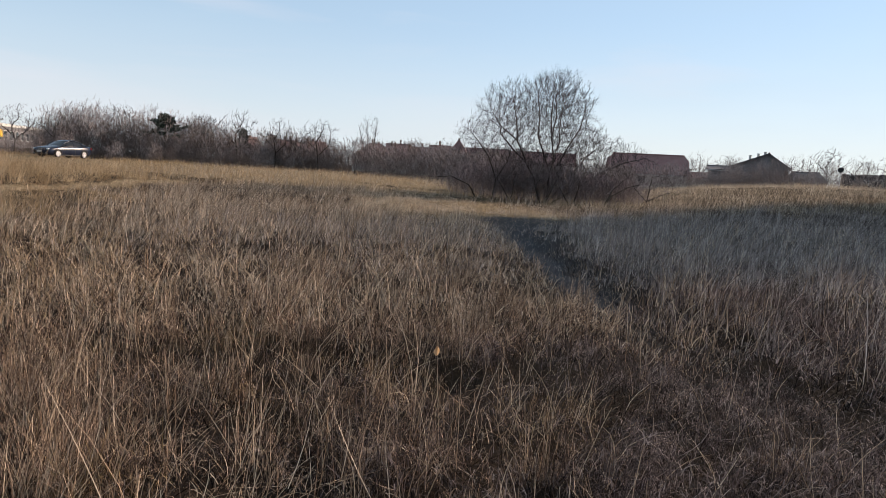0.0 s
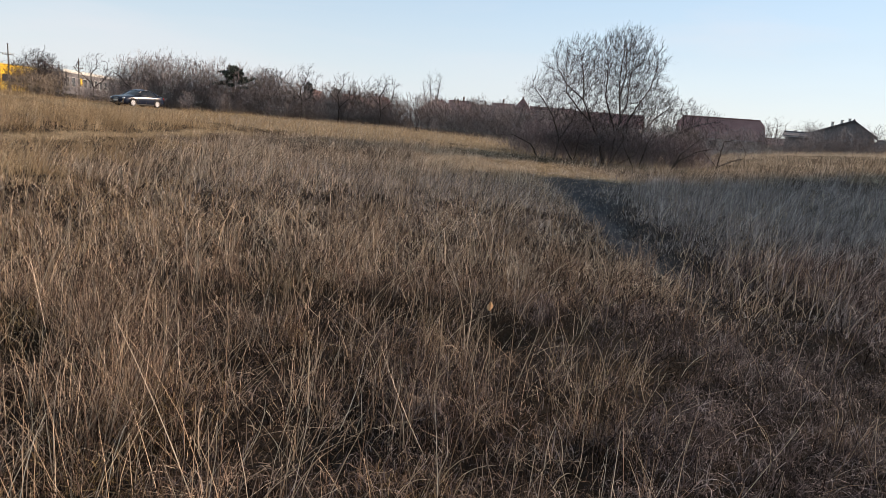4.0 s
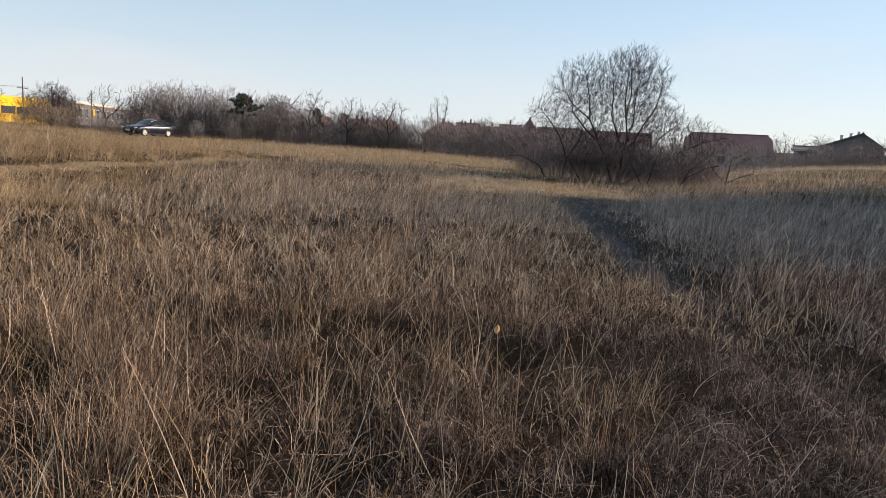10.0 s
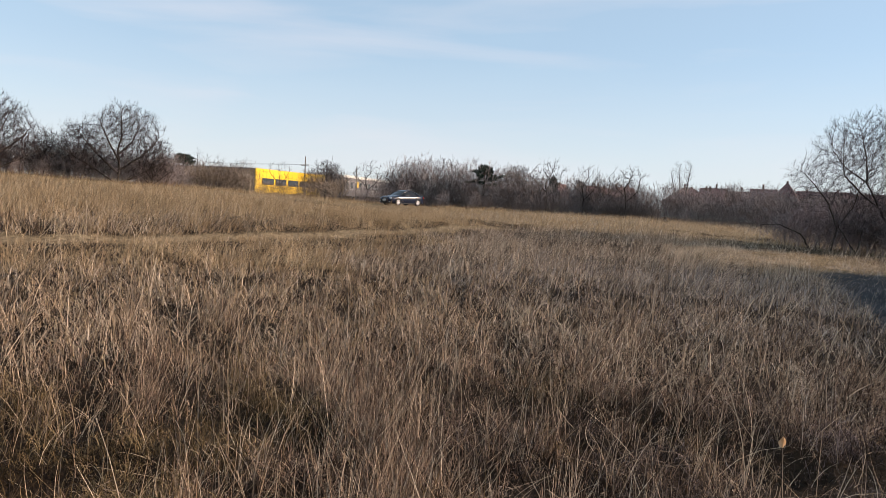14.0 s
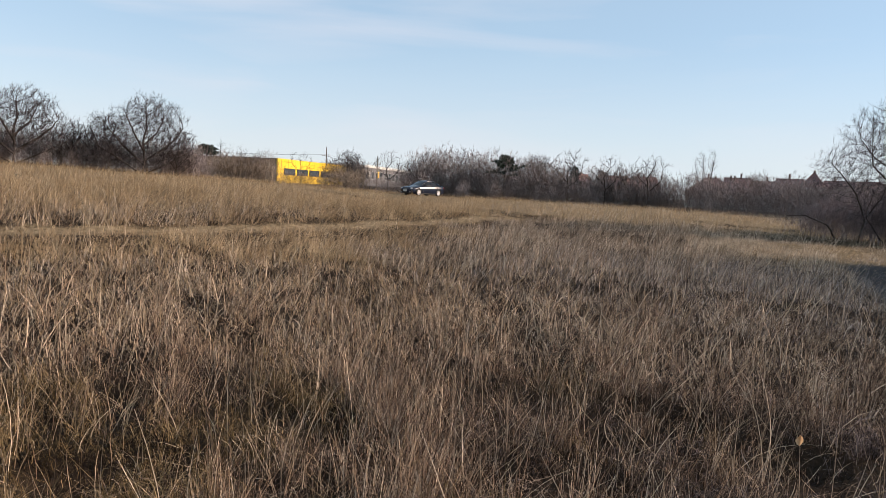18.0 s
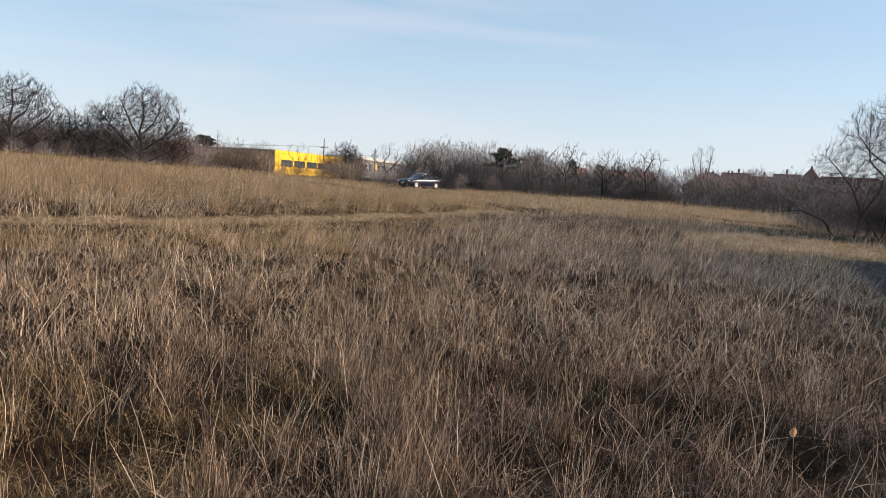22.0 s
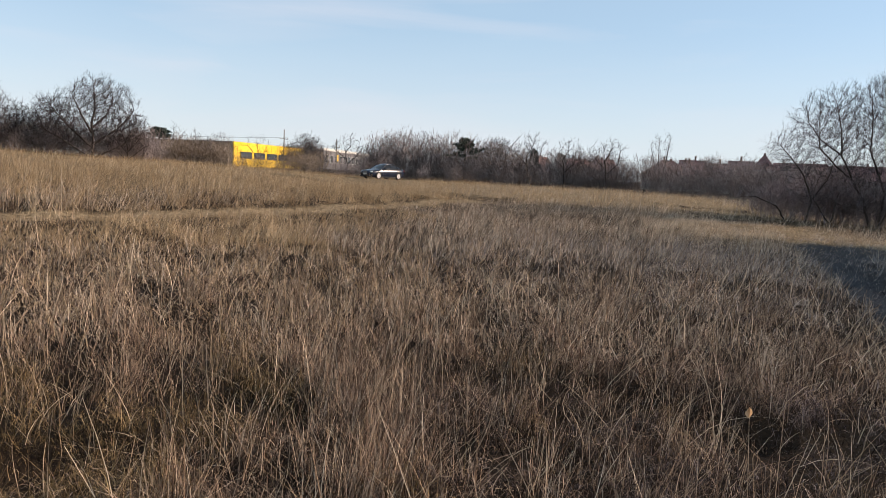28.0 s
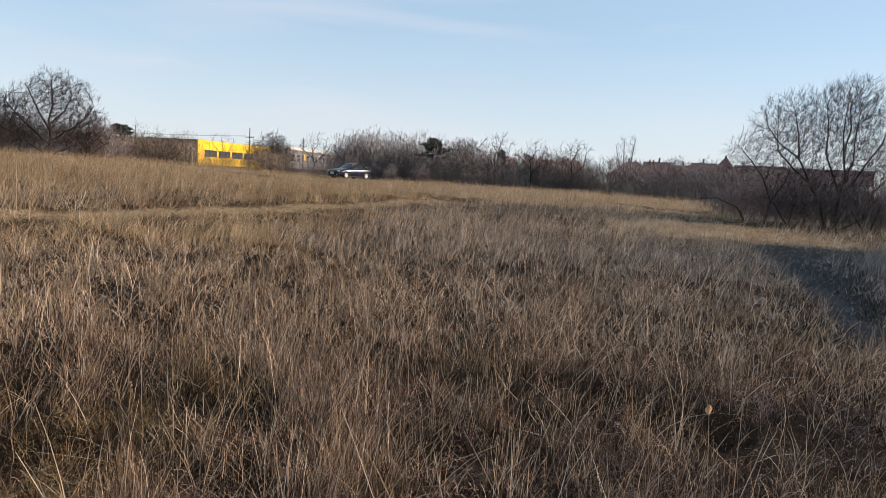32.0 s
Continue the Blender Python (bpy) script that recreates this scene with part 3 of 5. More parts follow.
        blades(nm, xs, ys, R(sd).uniform(0.2, 0.55, n) * c, R(sd + 1).uniform(0.006, 0.012, n),
               R(sd + 2).uniform(0.0, 0.7, n), R(sd + 3).normal(0.6, 0.5, n), 2, mat, lab, sd, 0.5, 0.0, 0.2, 0.3)
    x, y = sow(145000, 31, 100, 41, 0.0, patch=-1.0, hollow=0.93)
    c = clumps(x, y, 45) * np.where(np.hypot(x + 18.4, y - 63.4) < 4.5, 0.45, 1)
    c = c * np.where(hollow_at(x * (1 + 4 / np.hypot(x, y)), y * (1 + 4 / np.hypot(x, y))) > 0.05, 0.3, 1)
    c = c * np.where((np.abs(np.degrees(np.arctan2(x, y)) + 16.2) < 3.2) & (y > 44) & (y < 66), 0.5, 1)
    n = len(x)
    straw = R(44).rand(n) < 0.4
    golden = (x + waves(x, y, 8, 6) * 2.5 < -3) | ((y > 37 + waves(x, y, 8, 7) * 3) & (x < 12 + waves(x, y, 9, 8) * 2))
    east = (~golden & (x > 12 + waves(x, y, 7, 9) * 3)) | (golden & straw & (x > -8))
    golden &= ~east
    for sel, mat, nm, lab, sd in ((golden, M_GOLD, "far_grass", "tall golden dry grass running to the hedge", 42),
                                  (east, M_STRAW, "far_grass", "pale greyish straw of the far meadow", 52),
                                  (~golden & ~east, M_TAN, "far_grass", "silvery tan dry grass round the lone tree", 47)):
        n = sel.sum()
        blades(nm, x[sel], y[sel], R(sd + 1).uniform(0.2, 0.5, n) * c[sel], R(sd + 2).uniform(0.010, 0.022, n), R(sd + 3).uniform(0.0, 0.7, n),
               R(sd + 4).normal(0.3, 0.3, n), 1, mat, lab, sd, 0.2, 0.0, 0.25, 0.3)
    # thin leaning straws and single tall stems
    x, y = sow(13000, 1.8, 7, 48, 1.2, patch=-0.1, tuft=(0.5, 9, 0.05))
    x, y = thinned(x, y, 49, 0.85)
    n = len(x)
    blades("leaning_straws", x, y, R(47).uniform(0.10, 0.36, n) * clumps(x, y, 15), R(48).uniform(0.0026, 0.0046, n), R(49).uniform(-0.2, 1.0, n), R(50).normal(0.6, 0.6, n), 4,
           M_STEM, "thin pale straws leaning every way in the brown grass", 48, 0.6, R(57).uniform(0, 0.08, n), 0.3)
    x, y = sow(3800, 1.8, 7.5, 51, 1.2, patch=0.0, tuft=(0.6, 8, 0.05))
    x, y = thinned(x, y, 50, 0.85)
    n = len(x)
    blades("straw_stems", x, y, R(52).uniform(0.22, 0.52, n) * clumps(x, y, 15), R(53).uniform(0.003, 0.005, n), R(54).uniform(-0.1, 0.5, n), R(55).normal(0.5, 0.5, n), 5,
           M_STEM, "pale upright straw stems in the brown grass", 51, 0.4, 0.0, 0.3, 0.2)
    x, y = sow(21000, 6.5, 24, 61, 0.5, patch=-0.05, tuft=(0.5, 7, 0.05))
    n = len(x)
    blades("straw_stems", x, y, R(62).uniform(0.22, 0.6, n) * shorter(x, y), R(63).uniform(0.006, 0.0115, n), R(64).uniform(-0.1, 0.7, n), R(65).normal(0.9, 0.7, n), 4,
           M_STEM, "pale upright straw stems in the middle meadow", 61, 0.4, 0.0, 0.3, 0.2)
    x, y = sow(7000, 6, 21, 141, 0.7, az=(16, 60), patch=-0.4, tuft=(0.5, 6, 0.06))
    k = right_of_trail(x - 0.6, y) & (dark_patch(x, y) < 0.3)
    x, y = x[k], y[k]
    n = len(x)
    blades("tall_stems", x, y, R(142).uniform(0.4, 0.85, n), R(143).uniform(0.004, 0.008, n), R(144).uniform(-0.1, 0.45, n), R(145).normal(0.4, 0.5, n), 4,
           M_GREY, "tall thin greyish stems standing beyond the trail", 141, 0.4, 0.0, 0.3, 0.2)
    x, y = sow(900, 2.2, 5.5, 101, 1.0, az=(-60, -16), patch=-0.2)
    n = len(x)
    blades("golden_stems", x, y, R(102).uniform(0.2, 0.5, n), R(103).uniform(0.0024, 0.0036, n), R(104).uniform(0.0, 1.0, n), R(105).normal(0.3, 0.5, n), 4,
           M_GOLD, "thicker golden stems leaning in the near grass", 101, 0.4, 0.0, 0.3)
    # tufts of taller reddish stems
    r = R(111)
    cx, cy = sow(240, 2.0, 9.5, 112, 0.9, patch=-0.4)
    cx, cy = thinned(cx, cy, 51, 0.9)
    # a stand of taller stems runs out from the viewpoint, another grows beside the olive turf
    for x0, y0, x1, y1, m in ((-0.72, 2.5, -1.5, 4.6, 26), (-2.9, 3.9, -4.3, 5.6, 12)):
        k = r.rand(m)
        cx = np.concatenate([cx, x0 + (x1 - x0) * k + r.normal(0, 0.14, m)])
        cy = np.concatenate([cy, y0 + (y1 - y0) * k + r.normal(0, 0.14, m)])
    for mat, nm, lab, share, sd in ((M_MAT, "grass_tufts", "upright tufts of reddish brown stems", 45, 113), (M_STEM, "grass_tufts", "pale stems standing in tufts", 14, 118)):
        x, y = np.repeat(cx, share), np.repeat(cy, share)
        n = len(x)
        x, y = x + R(sd).normal(0, 0.07, n), y + R(sd + 1).normal(0, 0.07, n)
        blades(nm, x, y, R(sd + 2).uniform(0.18, 0.5, n), R(sd + 3).uniform(0.0024, 0.0042, n), R(sd + 4).uniform(0.0, 0.45, n), R(sd + 4).normal(0.3, 0.4, n), 3,
               mat, lab, sd, 0.4, 0.0, 0.3, 0.2)
    x, y = sow(2600, 1.8, 9, 131, 1.0, patch=-0.3)
    x, y = thinned(x, y, 52, 0.8)
    n = len(x)
    blades("fallen_straws", x, y, R(132).uniform(0.3, 0.7, n), R(133).uniform(0.0026, 0.0042, n), R(134).uniform(0.5, 1.3, n), R(135).normal(0.3, 0.5, n), 5,
           M_STEM, "long pale straws bent low across the grass", 131, 0.9, R(136).uniform(0, 0.1, n), 0.3)
    # low litter on the trail
    x, y = sow(90000, 2.5, 24, 91, 0.2, trail=-1, az=(5, 60))
    k = (off_line(x, y, TRAIL) < 0.5) | (dark_patch(x, y) > 0.4)
    x, y = x[k], y[k]
    n = len(x)
    blades("trail_litter", x, y, R(92).uniform(0.03, 0.1, n), R(93).uniform(0.003, 0.008, n), R(94).uniform(0.5, 1.5, n), R(95).normal(0.3, 0.5, n), 2,
           M_GREY, "low trodden grey straw on the trail", 91, 0.8)
    # the meadow behind the viewpoint
    xa, ya = sow(52000, 1.3, 70, 71, 0.25, az=(60, 300))
    xb, yb = sow(6000, 0.05, 1.8, 76, 1.0, az=(-180, 180))
    xc, yc = sow(60000, 1.6, 14, 79, 0.5, az=(58, 302), patch=-0.4)
    x, y = np.concatenate([xa, xb, xc]), np.concatenate([ya, yb, yc])
    n = len(x)
    far = np.hypot(x, y)
    blades("meadow_grass", x, y, R(72).uniform(0.15, 0.45, n), R(73).uniform(0.006, 0.014, n) * (0.6 + 0.12 * far), R(74).uniform(0.1, 0.9, n), R(75).normal(0.4, 0.4, n), 1,
           M_MAT, "brown dry grass of the wider meadow", 71, 0.3)
    # trodden straw on the track
    x, y = sow(130000, 10, 40, 81, 0.2, track=-1, trail=-1, az=(-62, 26))
    k = (off_line(x, y, TRACK) < 1.5) | ((y > 19) & (y < 32) & (x > 3.5) & (x < 12))
    x, y = x[k], y[k]
    n = len(x)
    blades("trodden_grass", x, y, R(82).uniform(0.04, 0.12, n), R(83).uniform(0.01, 0.02, n), R(84).uniform(0.6, 1.4, n), R(85).normal(0.3, 0.3, n), 1,
           M_GOLD, "short trodden straw on the track", 81, 0.6)


grass()

# ---- helpers for things ----


def part(name, data, material, parent, label=""):
    """One mesh under a thing or under a part; data is a bmesh or a mesh."""
    if isinstance(data, bmesh.types.BMesh):
        me = bpy.data.meshes.new(name)
        data.to_mesh(me)
        data.free()
    else:
        me = data
    if material is not None:
        me.materials.append(material)
    ob = new(name, me)
    ob.parent = parent
    return tagged(ob, label)


def thing(name, m, label, category, group="", kind=""):
    e = new(name)
    e.empty_display_size = 0.3
    e.matrix_basis = m
    return tagged(e, label, category, group, kind)


def box(sx, sy, sz, cx=0, cy=0, cz=0, bevel=0.0, bm=None):
    """A box with its centre at cx, cy and its foot at cz."""
    b = bm or bmesh.new()
    vs = bmesh.ops.create_cube(b, size=1.0)["verts"]
    bmesh.ops.scale(b, vec=(sx, sy, sz), verts=vs)
    bmesh.ops.translate(b, vec=(cx, cy, cz + sz / 2), verts=vs)
    if bevel:
        bmesh.ops.bevel(b, geom=list({e for v in vs for e in v.link_edges}), offset=bevel, segments=1, affect='EDGES')
    return b


def tube(r0, r1, a, b, sides=8, bm=None):
    """A tapered rod from a to b."""
    bm = bm or bmesh.new()
    a, b = Vector(a), Vector(b)
    q = (b - a).to_track_quat("Z", "Y")
    ret = bmesh.ops.create_cone(bm, cap_ends=True, segments=sides, radius1=r0, radius2=r1, depth=(b - a).length)
    bmesh.ops.rotate(bm, cent=(0, 0, 0), matrix=q.to_matrix(), verts=ret["verts"])
    bmesh.ops.translate(bm, vec=(a + b) / 2, verts=ret["verts"])
    return bm


def loft(lines, close=False):
    """A skin over rows of points."""
    bm = bmesh.new()
    rows = [[bm.verts.new(p) for p in line] for line in lines]
    for r0, r1 in zip(rows, rows[1:]):
        n = len(r0)
        for i in range(n if close else n - 1):
            j = (i + 1) % n
            bm.faces.new((r0[i], r0[j], r1[j], r1[i]))
    if close:
        bm.faces.new(rows[0][::-1])
        bm.faces.new(rows[-1])
    bmesh.ops.recalc_face_normals(bm, faces=bm.faces)
    return bm


def place(az, r):
    """The point of the ground at a bearing and a distance."""
    x, y = r * math.sin(radians(az)), r * math.cos(radians(az))
    return x, y, float(height(x, y))


# ---- bare trees ----


def tubes(lines, sides):
    """Tubes round bent lines; two sides make a thin strip."""
    vs, fs, base = [], [], 0
    up = Vector((0.31, 0.17, 0.93))
    ring = [(math.cos(2 * math.pi * i / sides), math.sin(2 * math.pi * i / sides)) for i in range(sides)]
    for pts, rad in lines:
        for k, p in enumerate(pts):
            t = (pts[min(k + 1, len(pts) - 1)] - pts[max(k - 1, 0)]).normalized()
            u = t.cross(up)
            u = u.normalized() if u.length > 1e-4 else Vector((1, 0, 0))
            w = t.cross(u)
            r = rad[k]
            for c, s in ring:
                vs.append((p.x + (u.x * c + w.x * s) * r, p.y + (u.y * c + w.y * s) * r, p.z + (u.z * c + w.z * s) * r))
        for k in range(len(pts) - 1):
            a = base + k * sides
            for i in range(sides if sides > 2 else 1):
                j = (i + 1) % sides
                fs.append((a + i, a + j, a + sides + j, a + sides + i))
        base += len(pts) * sides
    return np.array(vs).reshape(-1, 3), np.array(fs, int).reshape(-1, 4)


def skin(name, lines, sides, material):
    """Tubes round bent lines, in one mesh."""
    v, f = tubes(lines, sides)
    return sheet_mesh(name, v, f, [material])


def join_skins(name, groups, material):
    vs, fs, base = [], [], 0
    for lines, sides in groups:
        if not lines:
            continue
        v, f = tubes(lines, sides)
        vs.append(v)
        fs.append(f + base)
        base += len(v)
    return sheet_mesh(name, np.concatenate(vs), np.concatenate(fs), [material])


def in_blobs(n, blobs, rng):
    """Points spread through rounded masses; each: centre, half sizes, share."""
    share = np.array([b[2] for b in blobs], float)
    which = rng.choice(len(blobs), n, p=share / share.sum())
    d = rng.normal(0, 1, (n, 3))
    d /= np.linalg.norm(d, axis=1)[:, None]
    d *= (rng.rand(n) ** 0.5 * rng.uniform(0.82, 1.16, n))[:, None]
    c, h = np.array([b[0] for b in blobs]), np.array([b[1] for b in blobs])
    p = c[which] + d * h[which]
    return p[p[:, 2] > 0.12]


def colonise(stems, goals, rng, step, kill, reach, wiggle, rise):
    """Grows branches from the stems towards the goals, step by step; gives places, parents and stem numbers."""
    pos, par, root = [], [], []
    for i, line in enumerate(stems):
        last = -1
        pts = [np.array(p, float) for p in line]
        for a, b in zip(pts, pts[1:]):
            m = max(1, int(round(np.linalg.norm(b - a) / step)))
            for k in range(m):
                pos.append(a + (b - a) * k / m + rng.normal(0, wiggle * step * 0.3, 3) * (last >= 0))
                par.append(last)
                root.append(i)
                last = len(pos) - 1
        pos.append(pts[-1])
        par.append(last)
        root.append(i)
    P = np.array(pos)
    dist = np.full(len(goals), 1e9)
    near = np.zeros(len(goals), int)
    fresh = 0
    born = collections.Counter()
    for turn in range(140):
        for j in range(fresh, len(P)):
            d = np.linalg.norm(goals - P[j], axis=1)
            k = d < dist
            dist[k], near[k] = d[k], j
        fresh = len(P)
        live = dist > kill
        goals, dist, near = goals[live], dist[live], near[live]
        pull = dist < reach
        if not pull.any():
            if not len(goals):
                break
            pull = dist <= np.partition(dist, min(6, len(dist) - 1))[min(6, len(dist) - 1)]
        ids = np.unique(near[pull])
        add = []
        for j in ids:
            if born[j] > 3:
                continue
            s = pull & (near == j)
            v = goals[s] - P[j]
            v = (v / np.linalg.norm(v, axis=1)[:, None]).mean(0)
            v = v / (np.linalg.norm(v) + 1e-6) + rng.normal(0, wiggle, 3) + (0, 0, rise)
            if par[j] >= 0:
                g = P[j] - P[par[j]]
                v = v + 0.55 * g / (np.linalg.norm(g) + 1e-6)
            q = P[j] + step * v / np.linalg.norm(v)
            if q[2] > 0.05:
                add.append((q, j))
                born[j] += 1
        if not add:
            break
        par.extend(j for _, j in add)
        root.extend(root[j] for _, j in add)
        P = np.concatenate([P, np.array([q for q, _ in add])])
    return P, par, root


def grown_tree(m, stems, blobs, n, seed, label, group="", name="bare_tree", category="tree", twig=None, step=0.22, kill=0.3, reach=1.6,
               wiggle=0.22, rise=0.04, tip=0.006, power=2.3, twigs=1.0, twig_long=0.5, split=True, thick=0.03, fine_sides=3, up=0.25, flare=0.0):
    """A bare tree or bush: stems as bent lines, and branches grown through the masses of its crown."""
    rng = np.random.RandomState(seed)
    P, par, root = colonise(stems, in_blobs(n, blobs, rng), rng, step, kill, reach, wiggle, rise)
    count = len(P)
    load = np.zeros(count)
    kids = [[] for _ in range(count)]
    for j in range(count - 1, -1, -1):
        if not kids[j]:
            load[j] = tip ** power
        if par[j] >= 0:
            load[par[j]] += load[j]
            kids[par[j]].append(j)
    rad = load ** (1 / power)
    V = [Vector(p) for p in P]
    coarse = [[] for _ in stems]
    fine = []
    starts = [(j, -1) for j in range(count) if par[j] < 0]
    while starts:
        j, a = starts.pop()
        line, rr = ([V[a]], [min(rad[a], rad[j] * 1.15)]) if a >= 0 else ([], [])
        while True:
            line.append(V[j])
            rr.append(rad[j])
            if not kids[j]:
                break
            k = max(kids[j], key=lambda c: load[c])
            starts.extend((c, j) for c in kids[j] if c != k)
            j = k
        rr[-1] *= 0.6
        if len(line) > 1:
            if rr[0] > thick and split:
                coarse[root[j]].append((line, rr))
            else:
                fine.append((line, rr))
    mass = sum(b[2] for b in blobs)
    heart = Vector([sum(b[0][k] * b[2] for b in blobs) / mass for k in range(3)])
    heart.z *= 0.5
    shoots = []
    for j in range(count):
        if par[j] < 0 or rad[j] > tip * 3.2:
            continue
        along = (V[j] - V[par[j]]).normalized()
        for _ in range(rng.poisson(twigs)):
            side = along.cross(Vector(rng.normal(0, 1, 3)))
            if side.length < 1e-3:
                continue
            a = rng.uniform(0.4, 1.25)
            d = along * math.cos(a) + side.normalized() * math.sin(a) + Vector((0, 0, up)) + (V[j] - heart).normalized() * flare
            long = twig_long * rng.uniform(0.45, 1.2)
            mid = V[j] + d.normalized() * long * 0.5
            d2 = (d + Vector(rng.normal(0, 0.25, 3))).normalized()
            shoots.append(([V[j], mid, mid + d2 * long * 0.5], [tip * 0.8, tip * 0.7, tip * 0.45]))
    t = thing(name, m, label, category, group)
    for lines in coarse:
        if lines:
            part("trunk", skin("trunk", lines, 6, M_BARK), None, t, "dark bark")
    tagged(part("crown", join_skins("crown", [(fine, fine_sides), (shoots, 2)], twig or M_TWIG), None, t), kind="stuff")
    return t


def lone_tree():
    x, y, z = place(22.9, 36.5)
    # two rounded crowns on low-forking stems, a slighter tree close by, and a loose low limb
    stems = [((0, 0, -0.1), (0.05, 0, 0.9), (0.1, 0, 1.7), (0.25, 0, 2.6), (0.1, 0.1, 3.7), (0.35, 0.2, 4.9), (0.2, 0.2, 6.2)),
             ((0.1, 0, 1.7), (0.6, -0.1, 2.3), (1.0, -0.2, 3.2), (1.6, -0.3, 4.3), (1.8, -0.4, 5.4)),
             ((0.25, 0, 2.6), (0.75, 0.5, 3.4), (0.9, 0.9, 4.6), (1.1, 1.1, 5.9)),
             ((0.1, 0, 1.7), (-0.25, 0.1, 2.6), (-0.7, 0.1, 3.7), (-0.8, -0.1, 5.0), (-1.0, -0.2, 6.0)),
             ((0.1, 0.1, 3.7), (-0.3, -0.6, 4.6), (-0.4, -0.9, 5.6)),
             ((-0.3, 0.1, -0.1), (-0.7, 0.1, 1.1), (-1.3, 0.1, 2.2), (-1.9, 0.1, 3.4), (-2.0, 0.2, 4.6), (-2.3, 0.2, 5.8)),
             ((-1.3, 0.1, 2.2), (-2.2, -0.1, 2.9), (-3.0, -0.2, 3.7), (-3.2, -0.4, 4.6)),
             ((-1.9, 0.1, 3.4), (-2.7, 0.6, 4.1), (-3.3, 0.8, 5.0)),
             ((-3.3, -0.2, -0.1), (-3.1, -0.2, 1.2), (-3.6, -0.2, 2.4), (-4.3, -0.2, 3.3), (-4.8, -0.2, 3.8)),
             ((-3.1, -0.2, 1.2), (-2.5, -0.3, 2.3), (-2.4, -0.4, 3.1)),
             ((0.1, -0.2, -0.1), (1.6, -0.3, 0.9), (3.1, -0.4, 1.9), (4.4, -0.4, 2.5), (5.6, -0.4, 2.8)),
             ((0.4, 0.2, 0.3), (1.6, 0.3, 1.7), (2.4, 0.4, 2.7), (3.2, 0.4, 3.4))]
    blobs = [((0.3, 0, 4.9), (2.0, 2.2, 2.3), 9), ((-2.4, 0, 4.4), (1.9, 2.1, 2.1), 7), ((-4.2, -0.1, 3.2), (1.3, 1.3, 1.3), 2.4), ((-1.0, 0, 5.0), (1.7, 1.8, 1.8), 4),
             ((1.9, 0.3, 3.5), (1.4, 1.4, 1.4), 4), ((1.2, 0, 3.2), (1.9, 1.6, 1.2), 5), ((0.1, 0, 6.0), (1.5, 1.4, 1.35), 3), ((4.4, -0.3, 2.7), (2.0, 1.0, 0.8), 1.2),
             ((-0.8, 0.2, 2.7), (3.4, 1.8, 1.4), 9), ((2.2, 0.2, 2.2), (2.2, 1.4, 1.3), 8), ((3.6, 0.2, 1.8), (1.6, 1.2, 1.0), 4), ((3.3, 0.2, 3.0), (1.8, 1.2, 0.9), 3), ((-0.5, 0.2, 1.4), (3.6, 1.6, 0.9), 6)]
    grown_tree(pose(x, y, z) @ Matrix.Diagonal((0.98, 0.98, 0.965, 1)), stems, blobs, 21000, 5, "broad many-stemmed bare tree standing alone in the meadow", step=0.17, kill=0.2, reach=0.9,
               wiggle=0.18, rise=0.36, tip=0.0052, twigs=3.5, twig_long=0.4, thick=0.02, power=2.42, up=0.2, flare=0.4)
    # low arching shrubs beneath and beside it: bearing, distance, stems, masses, goals
    arch = ((16.9, 35.6, [((0, 0, -0.1), (-0.5, 0, 0.7), (-1.5, 0, 1.1), (-2.5, -0.1, 1.0))], [((-0.9, 0, 1.1), (1.7, 1.0, 0.9), 3)], 260),
            (19.8, 35.4, [((0, 0, -0.1), (0.2, 0, 1.2)), ((0.1, 0, -0.1), (-0.8, 0, 1.2))], [((-0.2, 0, 1.4), (1.9, 1.2, 1.3), 3)], 420),
            (22.4, 35.3, [((0, 0, -0.1), (-0.4, 0, 1.1)), ((0.2, 0, -0.1), (0.8, 0, 1.2))], [((0.1, 0, 1.3), (1.9, 1.1, 1.2), 3)], 420),
            (25.2, 35.7, [((0, 0, -0.1), (0.3, 0, 1.2)), ((-0.2, 0, -0.1), (-0.9, 0, 1.0))], [((0.1, 0, 1.4), (1.8, 1.2, 1.3), 3)], 420),
            (27.7, 35.8, [((0, 0, -0.1), (0.4, 0, 0.5), (1.3, 0, 1.0), (2.4, 0, 1.3)), ((0, 0, -0.1), (0.6, 0.1, 0.9), (1.5, 0.1, 1.7))],
             [((1.1, 0, 1.5), (1.9, 1.1, 1.1), 3)], 420),
            (31.2, 37.5, [((0, 0, -0.1), (0.1, 0, 0.7), (0.2, 0, 1.4)), ((0, 0, 0.2), (1.2, 0, 0.7), (2.4, 0, 0.8)), ((0, 0, 0.2), (-0.8, 0, 0.9))],
             [((0.2, 0, 1.3), (1.7, 1.2, 1.1), 3)], 380))
    for i, (az, r, st, bl, n) in enumerate(arch):
        bx, by, bz = place(az, r)
        grown_tree(pose(bx, by, bz), st, bl, n, 60 + i, "low arching bare shrub under the lone tree", "shrubs under the lone tree", "bare_shrub", "shrub",
                   M_GREYTWIG, 0.16, 0.2, 1.0, 0.3, 0.0, 0.006, 2.2, 1.6, 0.4, True, 0.02)


lone_tree()


